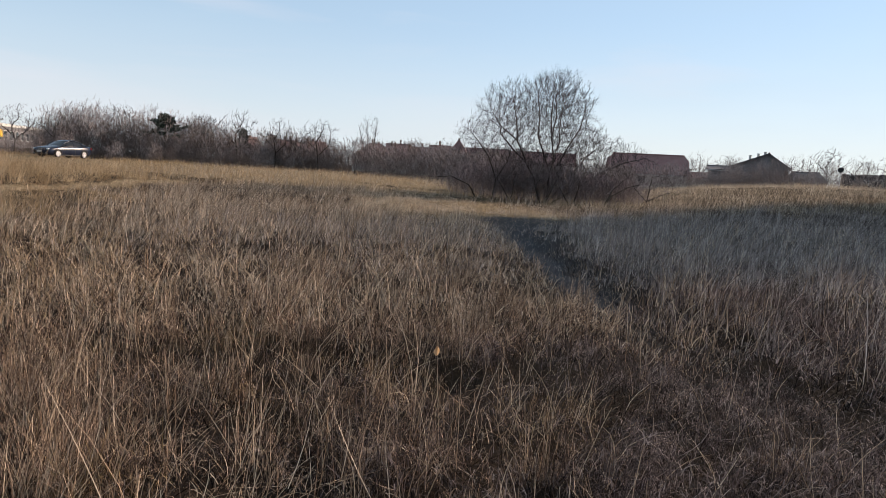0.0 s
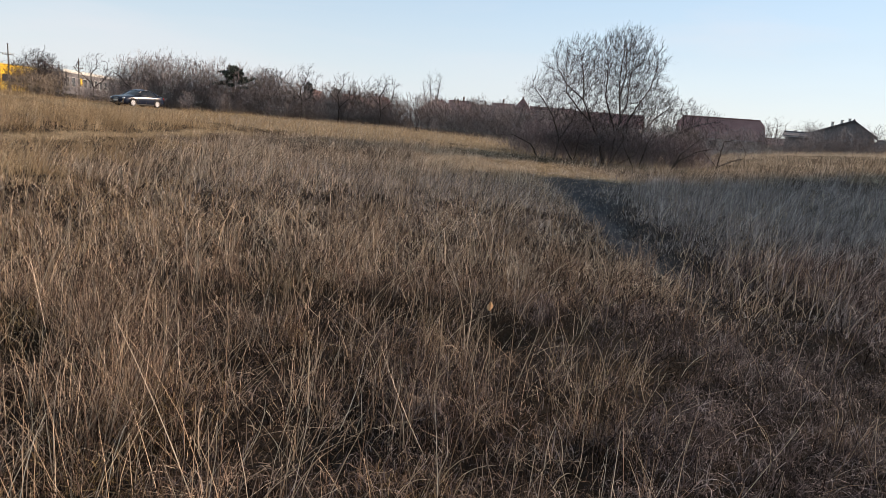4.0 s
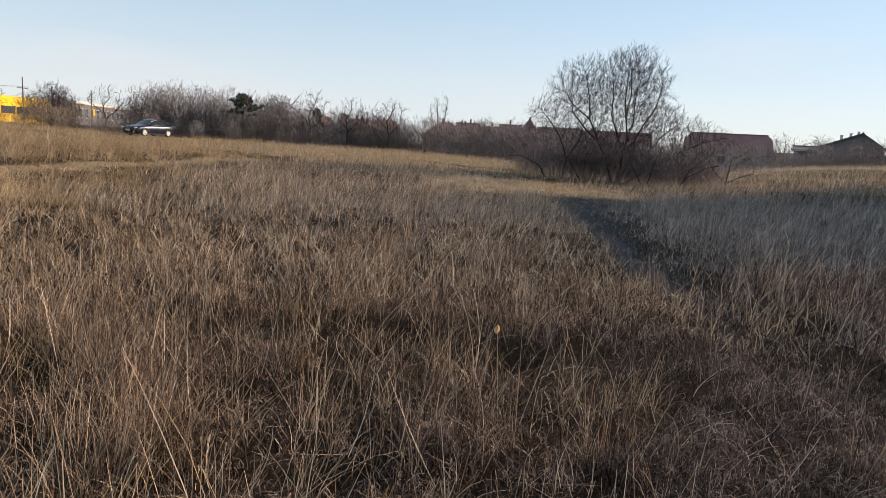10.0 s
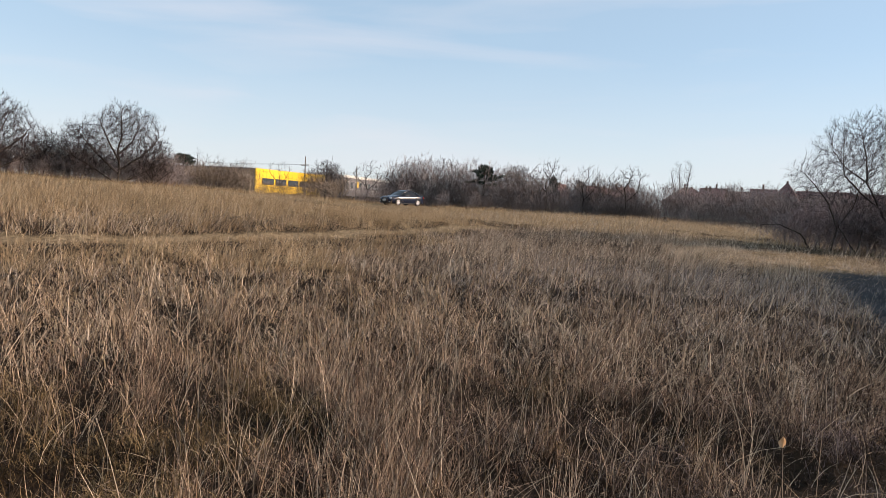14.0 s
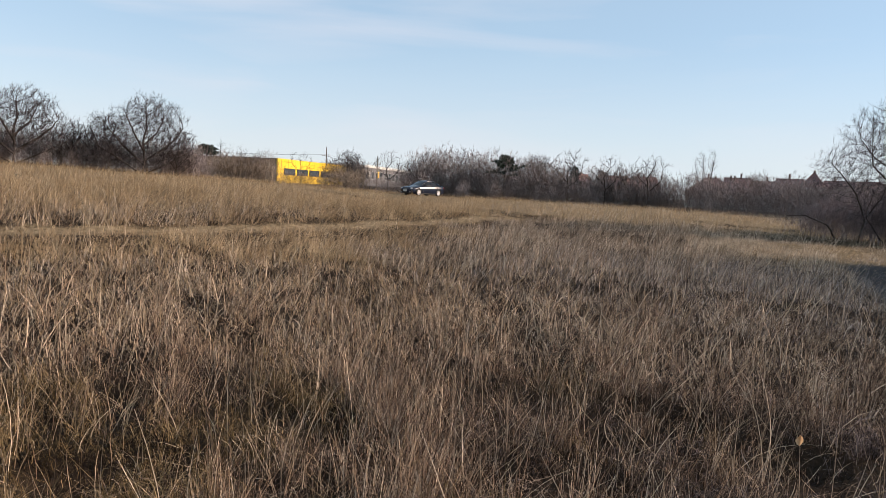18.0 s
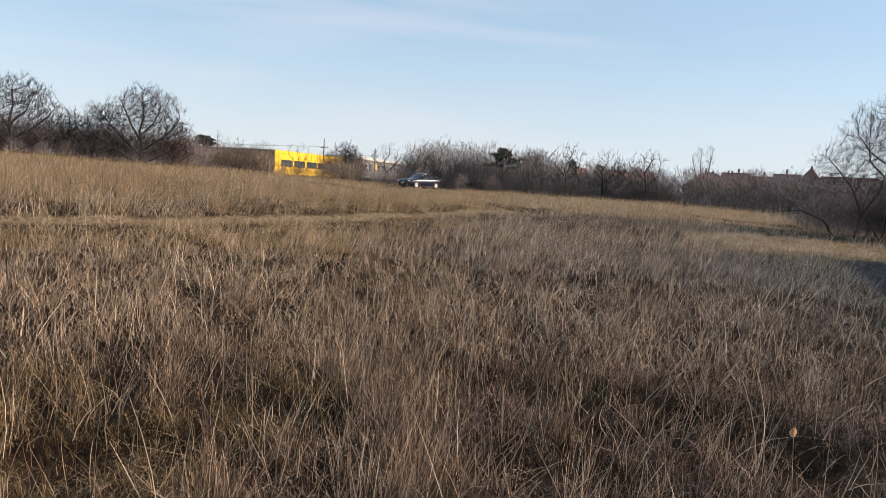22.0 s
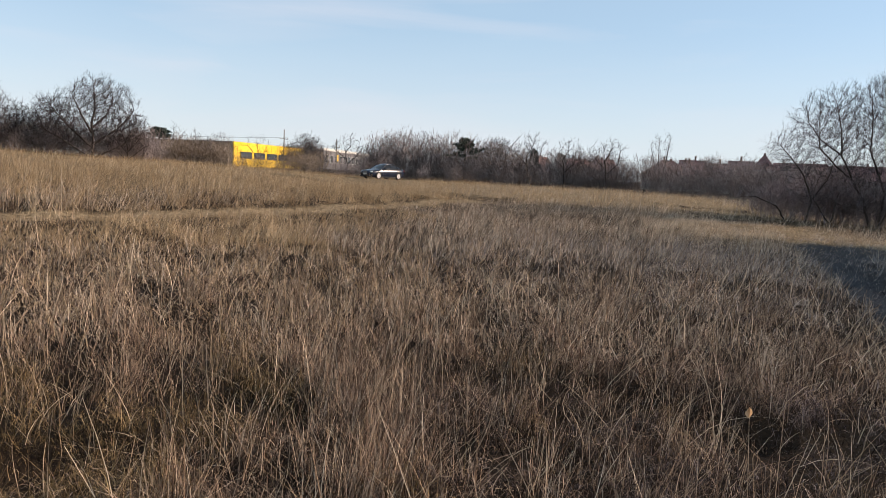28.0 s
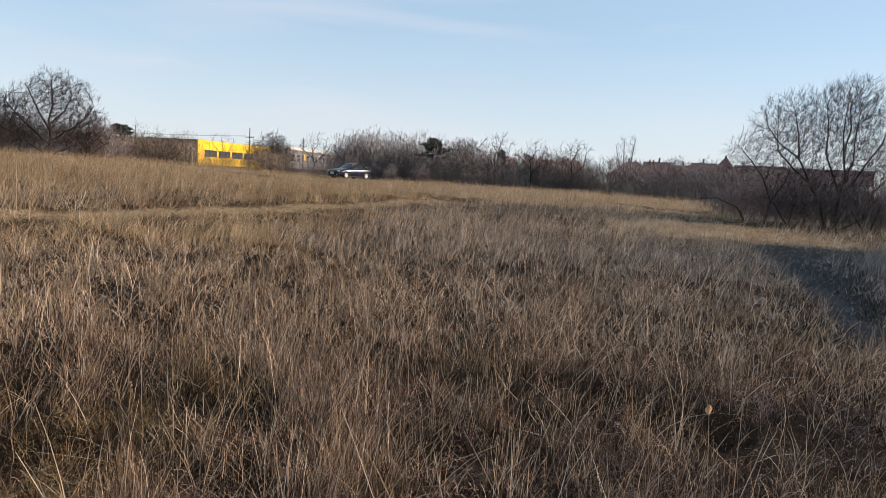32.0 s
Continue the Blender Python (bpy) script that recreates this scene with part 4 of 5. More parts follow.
def thicket():
    """Loose low shrubs round the foot of the lone tree."""
    kinds = [grown_tree(pose(0, -380 - 8 * i, 0), [((dx, dy, -0.1), (dx * 1.8, dy * 1.8, 0.8)) for dx, dy in ((0.3, 0), (-0.3, 0.1), (0, 0.3), (0.1, -0.3))],
                        [((0, 0, 1.0), (1.5, 1.4, 1.1), 1)], 330, 320 + i, "tangled low bare shrub round the lone tree", "shrubs round the lone tree", "bare_shrub", "shrub",
                        M_DARKTWIG, 0.17, 0.2, 1.0, 0.35, 0.0, 0.0058, 2.4, 2.6, 0.4, False, fine_sides=2) for i in range(3)]
    rng = np.random.RandomState(12)
    for i in range(46):
        az = 15.0 + 15.6 * ((i * 0.618 + rng.rand() * 0.02) % 1)
        x, y, z = place(az, 37.0 + rng.uniform(-0.8, 2.2))
        s = 1.0 if i < 3 else rng.uniform(0.75, 1.5) * (1 - 0.5 * abs(az - 21.5) / 10)
        m = pose(x, y, z, 0, 0, rng.uniform(0, 360)) @ Matrix.Diagonal((s, s, s, 1))
        if i < 3:
            kinds[i].matrix_basis = m
        else:
            copy_thing(kinds[int(rng.randint(3))], m)


thicket()


def crown_of(kind, tall, wide):
    """Stems, masses, goals and habit for a kind of single tree."""
    h, w = tall, wide / 2
    if kind == "spreading":
        stems = [((0, 0, -0.1), (0.1, 0, h * 0.2), (0.0, 0, h * 0.42), (0.25, 0.1, h * 0.6), (0.2, 0.1, h * 0.82)),
                 ((0.05, 0, h * 0.12), (-w * 0.35, 0.1, h * 0.36), (-w * 0.55, 0.1, h * 0.52), (-w * 0.7, 0.1, h * 0.66)),
                 ((0.05, 0, h * 0.16), (w * 0.4, 0, h * 0.36), (w * 0.6, 0, h * 0.5), (w * 0.7, 0, h * 0.62)),
                 ((0.05, 0, h * 0.3), (-w * 0.15, -w * 0.2, h * 0.5), (-w * 0.3, -w * 0.3, h * 0.74)), ((0.0, 0, h * 0.36), (w * 0.25, w * 0.2, h * 0.55), (w * 0.36, w * 0.3, h * 0.74)),
                 ((-0.1, 0, 0), (-w * 0.45, 0, h * 0.2), (-w * 0.8, 0, h * 0.34)), ((0.1, 0, 0), (w * 0.5, 0, h * 0.18), (w * 0.82, 0, h * 0.32))]
        blobs = [((w * 0.12, 0, h * 0.68), (w * 0.62, w * 0.6, h * 0.32), 5), ((-w * 0.5, 0, h * 0.46), (w * 0.5, w * 0.5, h * 0.3), 3),
                 ((w * 0.52, 0, h * 0.42), (w * 0.48, w * 0.5, h * 0.27), 3), ((0, 0, h * 0.3), (w * 0.9, w * 0.7, h * 0.24), 2.5)]
        return stems, blobs, int(80 * tall * wide), dict(step=0.2, kill=0.2, reach=1.0, wiggle=0.13, rise=0.2, tip=0.0085, twigs=3.3, twig_long=0.45, power=2.35, up=0.1, flare=0.5)
    if kind == "gnarled":
        stems = [((0, 0, -0.1), (0.1, 0, h * 0.3), (-0.15, 0, h * 0.55), (w * 0.2, 0, h * 0.75)), ((0.05, 0, h * 0.3), (w * 0.5, 0.1, h * 0.5), (w * 0.55, 0, h * 0.7)),
                 ((0, 0, h * 0.38), (-w * 0.45, 0, h * 0.58), (-w * 0.7, 0, h * 0.66))]
        blobs = [((w * 0.1, 0, h * 0.72), (w * 0.8, w * 0.6, h * 0.28), 3), ((0, 0, h * 0.5), (w, w * 0.7, h * 0.3), 2)]
        return stems, blobs, int(11 * tall * wide), dict(step=0.24, kill=0.28, reach=1.4, wiggle=0.45, tip=0.0105, twigs=1.5, twig_long=0.5, power=2.15)
    if kind == "slender":
        stems = [((0, 0, -0.1), (0.05, 0, h * 0.4), (-0.1, 0, h * 0.95)), ((0.3, 0, -0.1), (0.7, 0, h * 0.4), (w * 0.75, 0, h * 0.97)), ((0, 0, h * 0.25), (-w * 0.5, 0, h * 0.7))]
        blobs = [((-w * 0.3, 0, h * 0.65), (w * 0.55, w * 0.4, h * 0.33), 1), ((w * 0.5, 0, h * 0.68), (w * 0.5, w * 0.4, h * 0.33), 1)]
        return stems, blobs, 220, dict(step=0.26, kill=0.26, reach=1.2, wiggle=0.15, rise=0.5, tip=0.015, twigs=1.2, twig_long=0.6, up=0.8, power=2.4)
    stems = [((0, 0, -0.1), (0.1, 0, h * 0.35), (0.0, 0, h * 0.7)), ((0.05, 0, h * 0.25), (w * 0.5, 0, h * 0.6)), ((0, 0, h * 0.3), (-w * 0.5, 0, h * 0.62))]
    blobs = [((0, 0, h * 0.66), (w, w * 0.7, h * 0.34), 1)]
    return stems, blobs, int(7 * tall * wide), dict(step=0.26, kill=0.3, reach=1.4, wiggle=0.35, tip=0.010, twigs=1.2, twig_long=0.6, up=0.5, power=2.2)


def single_trees():
    # bearing, distance, height, width, kind, seed, label
    rows = ((-47.6, 58, 5.7, 8.2, "spreading", 3, "rounded bare tree with fine upright twigs on the rise"),
            (-39.0, 58, 6.25, 8.4, "spreading", 4, "dense dark bare tree with a spreading crown"),
            (-41.9, 60, 4.6, 5.2, "spreading", 6, "lower bare tree between two larger ones"),
            (-36.6, 59, 3.6, 3.4, "spreading", 7, "lower bare tree at the edge of the group"),
            (-44.0, 60, 3.8, 4.0, "spreading", 16, "lower bare tree in the group on the rise"),
            (-52.0, 58, 6.0, 6.4, "spreading", 17, "tall bare tree with upright twigs on the rise"),
            (-33.2, 84, 4.8, 2.8, "thin", 8, "thin bare tree with few crooked branches"),
            (-31.6, 86, 4.6, 2.6, "thin", 9, "thin bare tree with few crooked branches"),
            (-30.0, 86, 4.2, 3.4, "thin", 29, "thin bare tree with few crooked branches"),
            (-26.7, 88, 4.4, 4.2, "thin", 10, "crooked bare tree before the yellow building"),
            (-22.9, 84, 5.0, 6.2, "spreading", 20, "rounded bare tree with reddish twigs before the halls"),
            (-19.3, 82, 5.2, 5.0, "gnarled", 11, "crooked bare tree with an arched limb"),
            (-16.7, 81, 5.2, 4.6, "gnarled", 32, "crooked bare tree at the hedge's end"),
            (-3.7, 78, 6.4, 5.6, "gnarled", 12, "dark bare tree with crooked upper limbs"),
            (-6.6, 84, 5.8, 6.6, "spreading", 21, "bare tree with a low rounded crown in the hedge"),
            (-0.6, 78, 5.8, 4.6, "gnarled", 13, "bare tree with thin tangled branches"),
            (2.9, 77, 6.2, 5.2, "gnarled", 14, "dark bare tree with a ragged crown"),
            (1.5, 79, 4.8, 3.6, "thin", 33, "small bare tree with a ragged crown"),
            (7.1, 84, 7.0, 3.2, "slender", 15, "slender pale bare trees with upright branches"),
            (11.6, 122, 6.4, 5.0, "thin", 18, "pale bare tree beside the red roofs"),
            (13.6, 124, 7.2, 5.0, "thin", 30, "pale bare tree beside the red roofs"),
            (16.4, 120, 6.6, 5.5, "thin", 31, "pale bare tree beside the red roofs"),
            (44.0, 98, 5.6, 4.6, "gnarled", 19, "crooked bare tree behind the dark fence"),
            (37.2, 132, 6.2, 6.0, "thin", 22, "pale bare tree behind the grey house"),
            (41.6, 124, 5.6, 6.0, "thin", 23, "pale bare tree beside the grey house"),
            (42.8, 120, 5.4, 5.5, "thin", 24, "pale bare tree beside the grey house"),
            (45.9, 116, 5.4, 5.5, "gnarled", 25, "bare tree beyond the dark fence"),
            (48.2, 116, 5.6, 6.0, "gnarled", 26, "bare tree beyond the dark fence"),
            (35.0, 128, 6.6, 5.0, "thin", 27, "thin bare tree between two houses"),
            (53.2, 62, 7.6, 9.0, "gnarled", 28, "wide bare tree standing before the fence"))
    for az, r, tall, wide, kind, seed, label in rows:
        x, y, z = place(az, r)
        stems, blobs, n, habit = crown_of(kind, tall, wide)
        grown_tree(pose(x, y, z, 0, 0, -az), stems, blobs, n, seed, label, **habit)


single_trees()


def hedge():
    """Rows of bare bushes, built from a few kinds and set at many turns and sizes."""
    kinds = []
    for i in range(7):
        r = np.random.RandomState(200 + i)
        stems = [((dx, dy, -0.1), (dx * 1.6, dy * 1.6, 0.9), (dx * 2.2, dy * 2.2, 2.0)) for dx, dy in r.uniform(-0.7, 0.7, (6, 2))]
        top = r.uniform(-0.9, 0.9)
        blobs = [((0, 0, 1.6), (2.1, 2.1, 1.6), 3), ((top, 0, 2.9), (1.2, 1.2, 1.15), 1.4)]
        kinds.append(grown_tree(pose(0, -300 - 8 * i, 0), stems, blobs, 620, 220 + i, "dense purplish brown bare bush in the hedge", "hedge bushes", "hedge_bush", "bush",
                                M_THICKET, 0.27, 0.26, 1.2, 0.55, 0.0, 0.0094, 3.0, 2.9, 0.45, False, fine_sides=2, up=0.0, flare=0.35))
    rng = np.random.RandomState(8)
    # bearing from, to, distance, how many, least and greatest height
    rows = ((-18, -4.5, 80, 15, 4.2, 5.7), (-17, -10, 84, 9, 5.6, 6.7), (-10, -4, 84, 6, 4.6, 5.6), (-54, -34, 63, 18, 2.2, 3.2), (-36, -29, 92, 9, 3.0, 4.2),
            (-29, -22, 92, 6, 1.2, 2.2), (-23.6, -17.5, 90, 9, 1.9, 3.7), (20, 30, 80, 12, 2.4, 3.3), (-5, 5, 80, 17, 3.7, 4.8), (4.5, 21, 78, 26, 3.2, 4.4), (6, 20, 83, 22, 3.9, 4.9), (13.5, 20, 80, 9, 3.6, 4.4),
            (28, 41, 88, 18, 2.6, 3.6), (40, 55, 84, 13, 2.4, 3.4),
            (-18, 5, 83, 30, 3.0, 4.2), (-5, 5, 79, 18, 2.5, 3.1), (-10.8, -7.6, 76.8, 7, 2.5, 3.2), (0.2, 3.2, 78, 8, 2.2, 2.6), (25.5, 29.5, 92, 9, 3.2, 3.9), (31, 47, 92, 30, 1.5, 2.2), (36, 46, 88, 16, 1.5, 2.1), (-36, -29.5, 90, 13, 2.2, 3.6), (-24.2, -21.8, 85, 6, 3.2, 4.4), (-54, -34, 60, 22, 1.8, 2.8), (-58, -34, 66, 32, 1.6, 2.6), (-58, -36, 58.5, 34, 0.9, 1.5), (-20, 5, 77, 32, 1.5, 2.4), (5, 20, 75, 15, 1.3, 2.0))
    spots = []
    for a0, a1, dist, count, h0, h1 in rows:
        for i in range(count):
            x, y, z = place(a0 + (a1 - a0) * (i + rng.rand()) / count, dist + rng.uniform(-2.5, 2.5))
            spots.append((x, y, z, rng.uniform(h0, h1) / 4.0))
    # a hedge added out of view, sized to throw shade across the trail's far end
    side = []
    for i in range(46):
        s = (i + rng.rand() * 0.7) / 46
        o = rng.uniform(-1.0, 2.5)
        xx, yy = 24 + 12.5 * s + o, 13 + 15 * s - o * 0.5
        side.append((xx, yy, float(height(xx, yy)), rng.uniform(0.9, 1.06) * (8.4 + 4.2 * s) / 4.0))
    spots.sort(key=lambda p: math.hypot(p[0], p[1]))
    # the unscaled kinds stand where a bush of just that size belongs
    fit = sorted((p for p in spots if math.hypot(p[0], p[1]) > 76), key=lambda p: abs(p[3] - 1))[:7]
    spots = fit + [p for p in spots if p not in fit]
    vs, fs, base = [], [], 0
    shapes = []
    for k in kinds:
        me = k.children[0].data
        co, ix = np.zeros(len(me.vertices) * 3), np.zeros(len(me.loops), int)
        me.vertices.foreach_get("co", co)
        me.loops.foreach_get("vertex_index", ix)
        shapes.append((co.reshape(-1, 3), ix.reshape(-1, 4)))
    for i, (x, y, z, s) in enumerate(spots + side):
        k = i if i < 7 else int(rng.randint(7))
        thin = 0.42 if i >= len(spots) else 1.0
        m = pose(x, y, z, 0, 0, rng.uniform(0, 360)) @ Matrix.Diagonal((s * rng.uniform(0.8, 1.2) * thin, s * rng.uniform(0.8, 1.2) * thin, s, 1))
        if i < 7:
            kinds[k].matrix_basis = pose(x, y, z, 0, 0, rng.uniform(0, 360))
        elif i < 270:
            copy_thing(kinds[k], m)
        else:
            co, ix = shapes[k]
            mm = np.array(m)
            vs.append(co @ mm[:3, :3].T + mm[:3, 3])
            fs.append(ix + base)
            base += len(co)
    tagged(new("far_hedge", sheet_mesh("far_hedge", np.concatenate(vs), np.concatenate(fs), [M_THICKET])),
           "dense purplish brown bare hedge behind the meadow, and an unseen one added beside it for shade", "hedge", kind="stuff")


hedge()


def undergrowth():
    """Dark shrubs among the trees on the rise, and rusty ones before the halls."""
    rng = np.random.RandomState(15)
    for mat, lab, grp, count, spots in (
            (M_GREYTWIG, "grey brown tangled bare shrub among the trees", "shrubs on the rise", 34, (-54, -35.6, 59, 62, 1.8, 3.2)),
            (M_RUST, "rusty brown shrub at the field edge", "rusty shrubs", 38, (-37, -21.5, 76, 84, 1.7, 3.4))):
        a0, a1, r0, r1, h0, h1 = spots
        first = []
        for i in range(count):
            x, y, z = place(a0 + (a1 - a0) * (i + rng.rand()) / count, rng.uniform(r0, r1))
            s = rng.uniform(h0, h1) / 3.4 if i > 2 else 1.0
            if i > 2 and -28.8 < math.degrees(math.atan2(x, y)) < -24.3:
                s *= 0.5
            m = pose(x, y, z, 0, 0, rng.uniform(0, 360)) @ Matrix.Diagonal((s, s, s, 1))
            if i < 3:
                stems = [((dx, dy, -0.1), (dx * 1.7, dy * 1.7, 0.9), (dx * 2.4, dy * 2.4, 1.8)) for dx, dy in rng.uniform(-0.6, 0.6, (5, 2))]
                first.append(grown_tree(m, stems, [((0, 0, 1.7), (2.0, 2.0, 1.7), 1)], 520, 410 + i, lab, grp, "bare_shrub", "shrub", mat, 0.24, 0.25, 1.2, 0.4, 0.0,
                                        0.009, 2.8, 2.3, 0.45, False, fine_sides=2))
            else:
                copy_thing(first[int(rng.randint(3))], m)


undergrowth()


def pine(az, r, tall, wide, seed, label, bare=0.3):
    x, y, z = place(az, r)
    t = thing("pine_tree", pose(x, y, z), label, "tree", "conifers")
    rng = np.random.RandomState(seed)
    part("trunk", tube(0.16, 0.05, (0, 0, -0.1), (0.1, 0, tall * 0.97), 7), M_BARK, t)
    lines, vs, fs = [], [], []
    for i in range(34):
        s = bare + (1 - bare) * (i / 33) ** 0.9
        a = i * 2.4 + rng.normal(0, 0.3)
        reach = wide * (1.03 - s) ** 0.7 * rng.uniform(0.45, 1.2) + 0.15
        p = Vector((0.1 * s, 0, tall * s))
        d = Vector((math.cos(a), math.sin(a), rng.uniform(0.1, 0.45)))
        pts = [p + d * reach * k / 3 + Vector((0, 0, -0.05 * k * k * reach * 0.3)) for k in range(4)]
        lines.append((pts, [0.035, 0.025, 0.016, 0.008]))
        # needle tufts along the bough, thickest towards its tip
        for j in range(90):
            u = rng.uniform(0.25, 1.0) ** 0.8
            q = pts[0].lerp(pts[3], u) + Vector((rng.normal(0, 0.10), rng.normal(0, 0.10), rng.normal(0, 0.05)))
            e = (d.normalized() * 0.5 + Vector(rng.normal(0, 0.7, 3)) + Vector((0, 0, 0.35))).normalized() * 0.27
            w = e.cross(Vector(rng.normal(0, 1, 3))).normalized() * 0.07
            b = len(vs)
            vs += [tuple(q - w), tuple(q + w), tuple(q + e)]
            fs.append((b, b + 1, b + 2))
    part("branches", skin("branches", lines, 3, M_BARK), None, t)
    part("needles", sheet_mesh("needles", vs, fs, [M_NEEDLE], False), None, t)


pine(-9.15, 79, 5.1, 5.0, 1, "dark green pine tree rising out of the hedge", 0.58)
pine(-34.3, 88, 3.9, 3.6, 2, "dark green spreading pine beside the olive wall", 0.74)
pine(-3.2, 90, 4.6, 1.5, 3, "dark green conifer behind bare branches", 0.5)
pine(-0.9, 90, 4.2, 1.4, 4, "dark green conifer behind bare branches", 0.4)

# ---- buildings ----


def window(parent, m, w, h, frame_mat=M_WHITE):
    """A window on a wall; m: the pose of its centre, facing -y."""
    o = part("window", box(w + 0.16, 0.06, h + 0.16, 0, 0.0, -h / 2 - 0.08), frame_mat, parent)
    o.matrix_basis = m
    p = part("pane", box(w, 0.05, h, 0, -0.012, -h / 2), M_GLASS, o)
    return o


def house(az, r, w, d, top, roof_h, turn, roof_mat, wall_mat, label, hip=0.0, drop=0.0, chimneys=(), windows=(), gable_front=False, ridge_y=0.0):
    """A house of w by d, its ridge along its width at height top. hip: how far the ridge's ends draw in; drop: how deep the hips reach
    (0: to the eaves); ridge_y: how far the ridge lies off the middle."""
    x, y, z = place(az, r)
    t = thing("house", pose(x, y, z, 0, 0, -az + turn + (90 if gable_front else 0)), label, "house", "houses beyond the meadow")
    hw, hd, th, o = w / 2, d / 2, 0.16, 0.35
    top = top - z - th
    wall_h = top - roof_h
    kf, kb = roof_h / (hd + ridge_y), roof_h / (hd - ridge_y)
    cut = min(drop, roof_h) if drop else (roof_h if hip else 0)
    b = bmesh.new()
    lo = [b.verts.new(p) for p in ((-hw, -hd, -0.5), (hw, -hd, -0.5), (hw, hd, -0.5), (-hw, hd, -0.5))]
    hi = [b.verts.new(p) for p in ((-hw, -hd, wall_h), (hw, -hd, wall_h), (hw, hd, wall_h), (-hw, hd, wall_h))]
    for i in range(4):
        b.faces.new((lo[i], lo[(i + 1) % 4], hi[(i + 1) % 4], hi[i]))
    if cut < roof_h:
        for i, j, s in ((3, 0, -1), (1, 2, 1)):
            g = [b.verts.new((s * hw, ridge_y + q, top - cut)) for q in ((-cut / kf, cut / kb) if s > 0 else (cut / kb, -cut / kf))] if cut else [b.verts.new((s * hw, ridge_y, top))]
            b.faces.new([hi[i]] + ([g[0]] if len(g) == 1 else [g[0], g[1]]) + [hi[j]])
    bmesh.ops.recalc_face_normals(b, faces=b.faces)
    part("wall", b, wall_mat, t)
    rb = bmesh.new()
    full = cut >= roof_h
    e0, e1 = -hw - o, hw + o
    r0, r1 = (e0 + hip, e1 - hip) if hip else (e0, e1)
    of, ob = (wall_h - o * kf, wall_h - o * kb)
    mf, mb, mz = ridge_y - cut / kf, ridge_y + cut / kb, top - cut
    front = [(e0, -hd - o, of), (e1, -hd - o, of)] + ([] if full or not cut else [(e1, mf, mz)]) + [(r1, ridge_y, top), (r0, ridge_y, top)] + ([] if full or not cut else [(e0, mf, mz)])
    back = [(e1, hd + o, ob), (e0, hd + o, ob)] + ([] if full or not cut else [(e0, mb, mz)]) + [(r0, ridge_y, top), (r1, ridge_y, top)] + ([] if full or not cut else [(e1, mb, mz)])
    sides = [front, back]
    if cut:
        yf, yb, zf, zb = (-hd - o, hd + o, of, ob) if full else (mf, mb, mz, mz)
        sides += [[(e0, yb, zb), (e0, yf, zf), (r0, ridge_y, top)], [(e1, yf, zf), (e1, yb, zb), (r1, ridge_y, top)]]
    for poly in sides:
        up = [rb.verts.new((p[0], p[1], p[2] + th)) for p in poly]
        dn = [rb.verts.new(p) for p in poly]
        rb.faces.new(up)
        rb.faces.new(dn[::-1])
        for i in range(len(poly)):
            j = (i + 1) % len(poly)
            rb.faces.new((up[j], up[i], dn[i], dn[j]))
    roof = part("roof", rb, roof_mat, t)
    part("ridge_tiles", tube(0.13, 0.13, (r0, ridge_y, top + th), (r1, ridge_y, top + th), 6), roof_mat, roof)
    part("gutter", tube(0.07, 0.07, (e0, -hd - o - 0.05, of), (e1, -hd - o - 0.05, of), 6), M_STEEL, roof)
    for cx, cy, ch in chimneys:
        foot = top - (kb * (cy - ridge_y) if cy > ridge_y else kf * (ridge_y - cy))
        c = part("chimney", box(0.34, 0.34, ch + 0.9, cx, cy, foot - 0.9 + th, 0.02), M_PLASTER if roof_mat is M_ROOFDARK else M_BRICK, roof)
        part("chimney_cap", box(0.46, 0.46, 0.08, cx, cy, foot + ch + th, 0.02), M_PLASTER, c)
    for wx, wz, ww, wh in windows:
        window(t, pose(wx, -hd - 0.02, wz), ww, wh)
    return t


house(30.95, 112, 11.6, 9.0, 6.05, 2.9, 3, M_ROOF, M_PLASTER, "low house with a dark red half-hipped roof and grey walls", 0.6, 0.8, ((-2.5, 0.9, 0.35), (3.4, 0.9, 0.35)),
      ((-3.6, 1.4, 1.2, 1.1), (-1.0, 1.4, 1.2, 1.1), (2.6, 1.4, 1.2, 1.1)))
house(28.35, 114, 2.0, 5.0, 5.3, 1.3, 3, M_ROOF, M_PLASTER, "lower red-roofed wing beside the half-hipped house")
house(39.5, 118, 9.0, 7.9, 7.05, 2.0, -2, M_ROOFDARK, M_ROUGHCAST, "grey house with a broad gable towards the meadow and three chimneys", chimneys=((-3.2, -0.5, 0.4), (-3.1, 0.45, 0.5), (-3.2, 1.6, 0.65)),
      gable_front=True, ridge_y=-1.1)
house(36.6, 116, 3.7, 4.0, 4.85, 0.5, 0, M_ROOFDARK, M_ROUGHCAST, "small low grey outbuilding beside the gabled house", chimneys=((-0.6, 0.3, 0.3), (1.3, 0.3, 0.45)))
house(35.0, 122, 5.0, 4.0, 3.7, 0.8, 0, M_ROOF, M_PLASTER, "long low shed with a dull red roof")
house(42.6, 112, 5.0, 5.0, 4.3, 1.1, 4, M_ROOFDARK, M_ROUGHCAST, "low shed with a dark grey roof beyond the grey house", 1.0)
house(7.8, 145, 9.2, 9.0, 6.65, 2.6, 6, M_ROOF, M_PLASTER, "house with a broad dull red hipped roof", 3.6, 0, ((-0.6, 0.6, 1.3), (0.8, 0.8, 0.9)), ((-2.0, 1.6, 1.0, 1.1), (1.6, 1.6, 1.0, 1.1)))
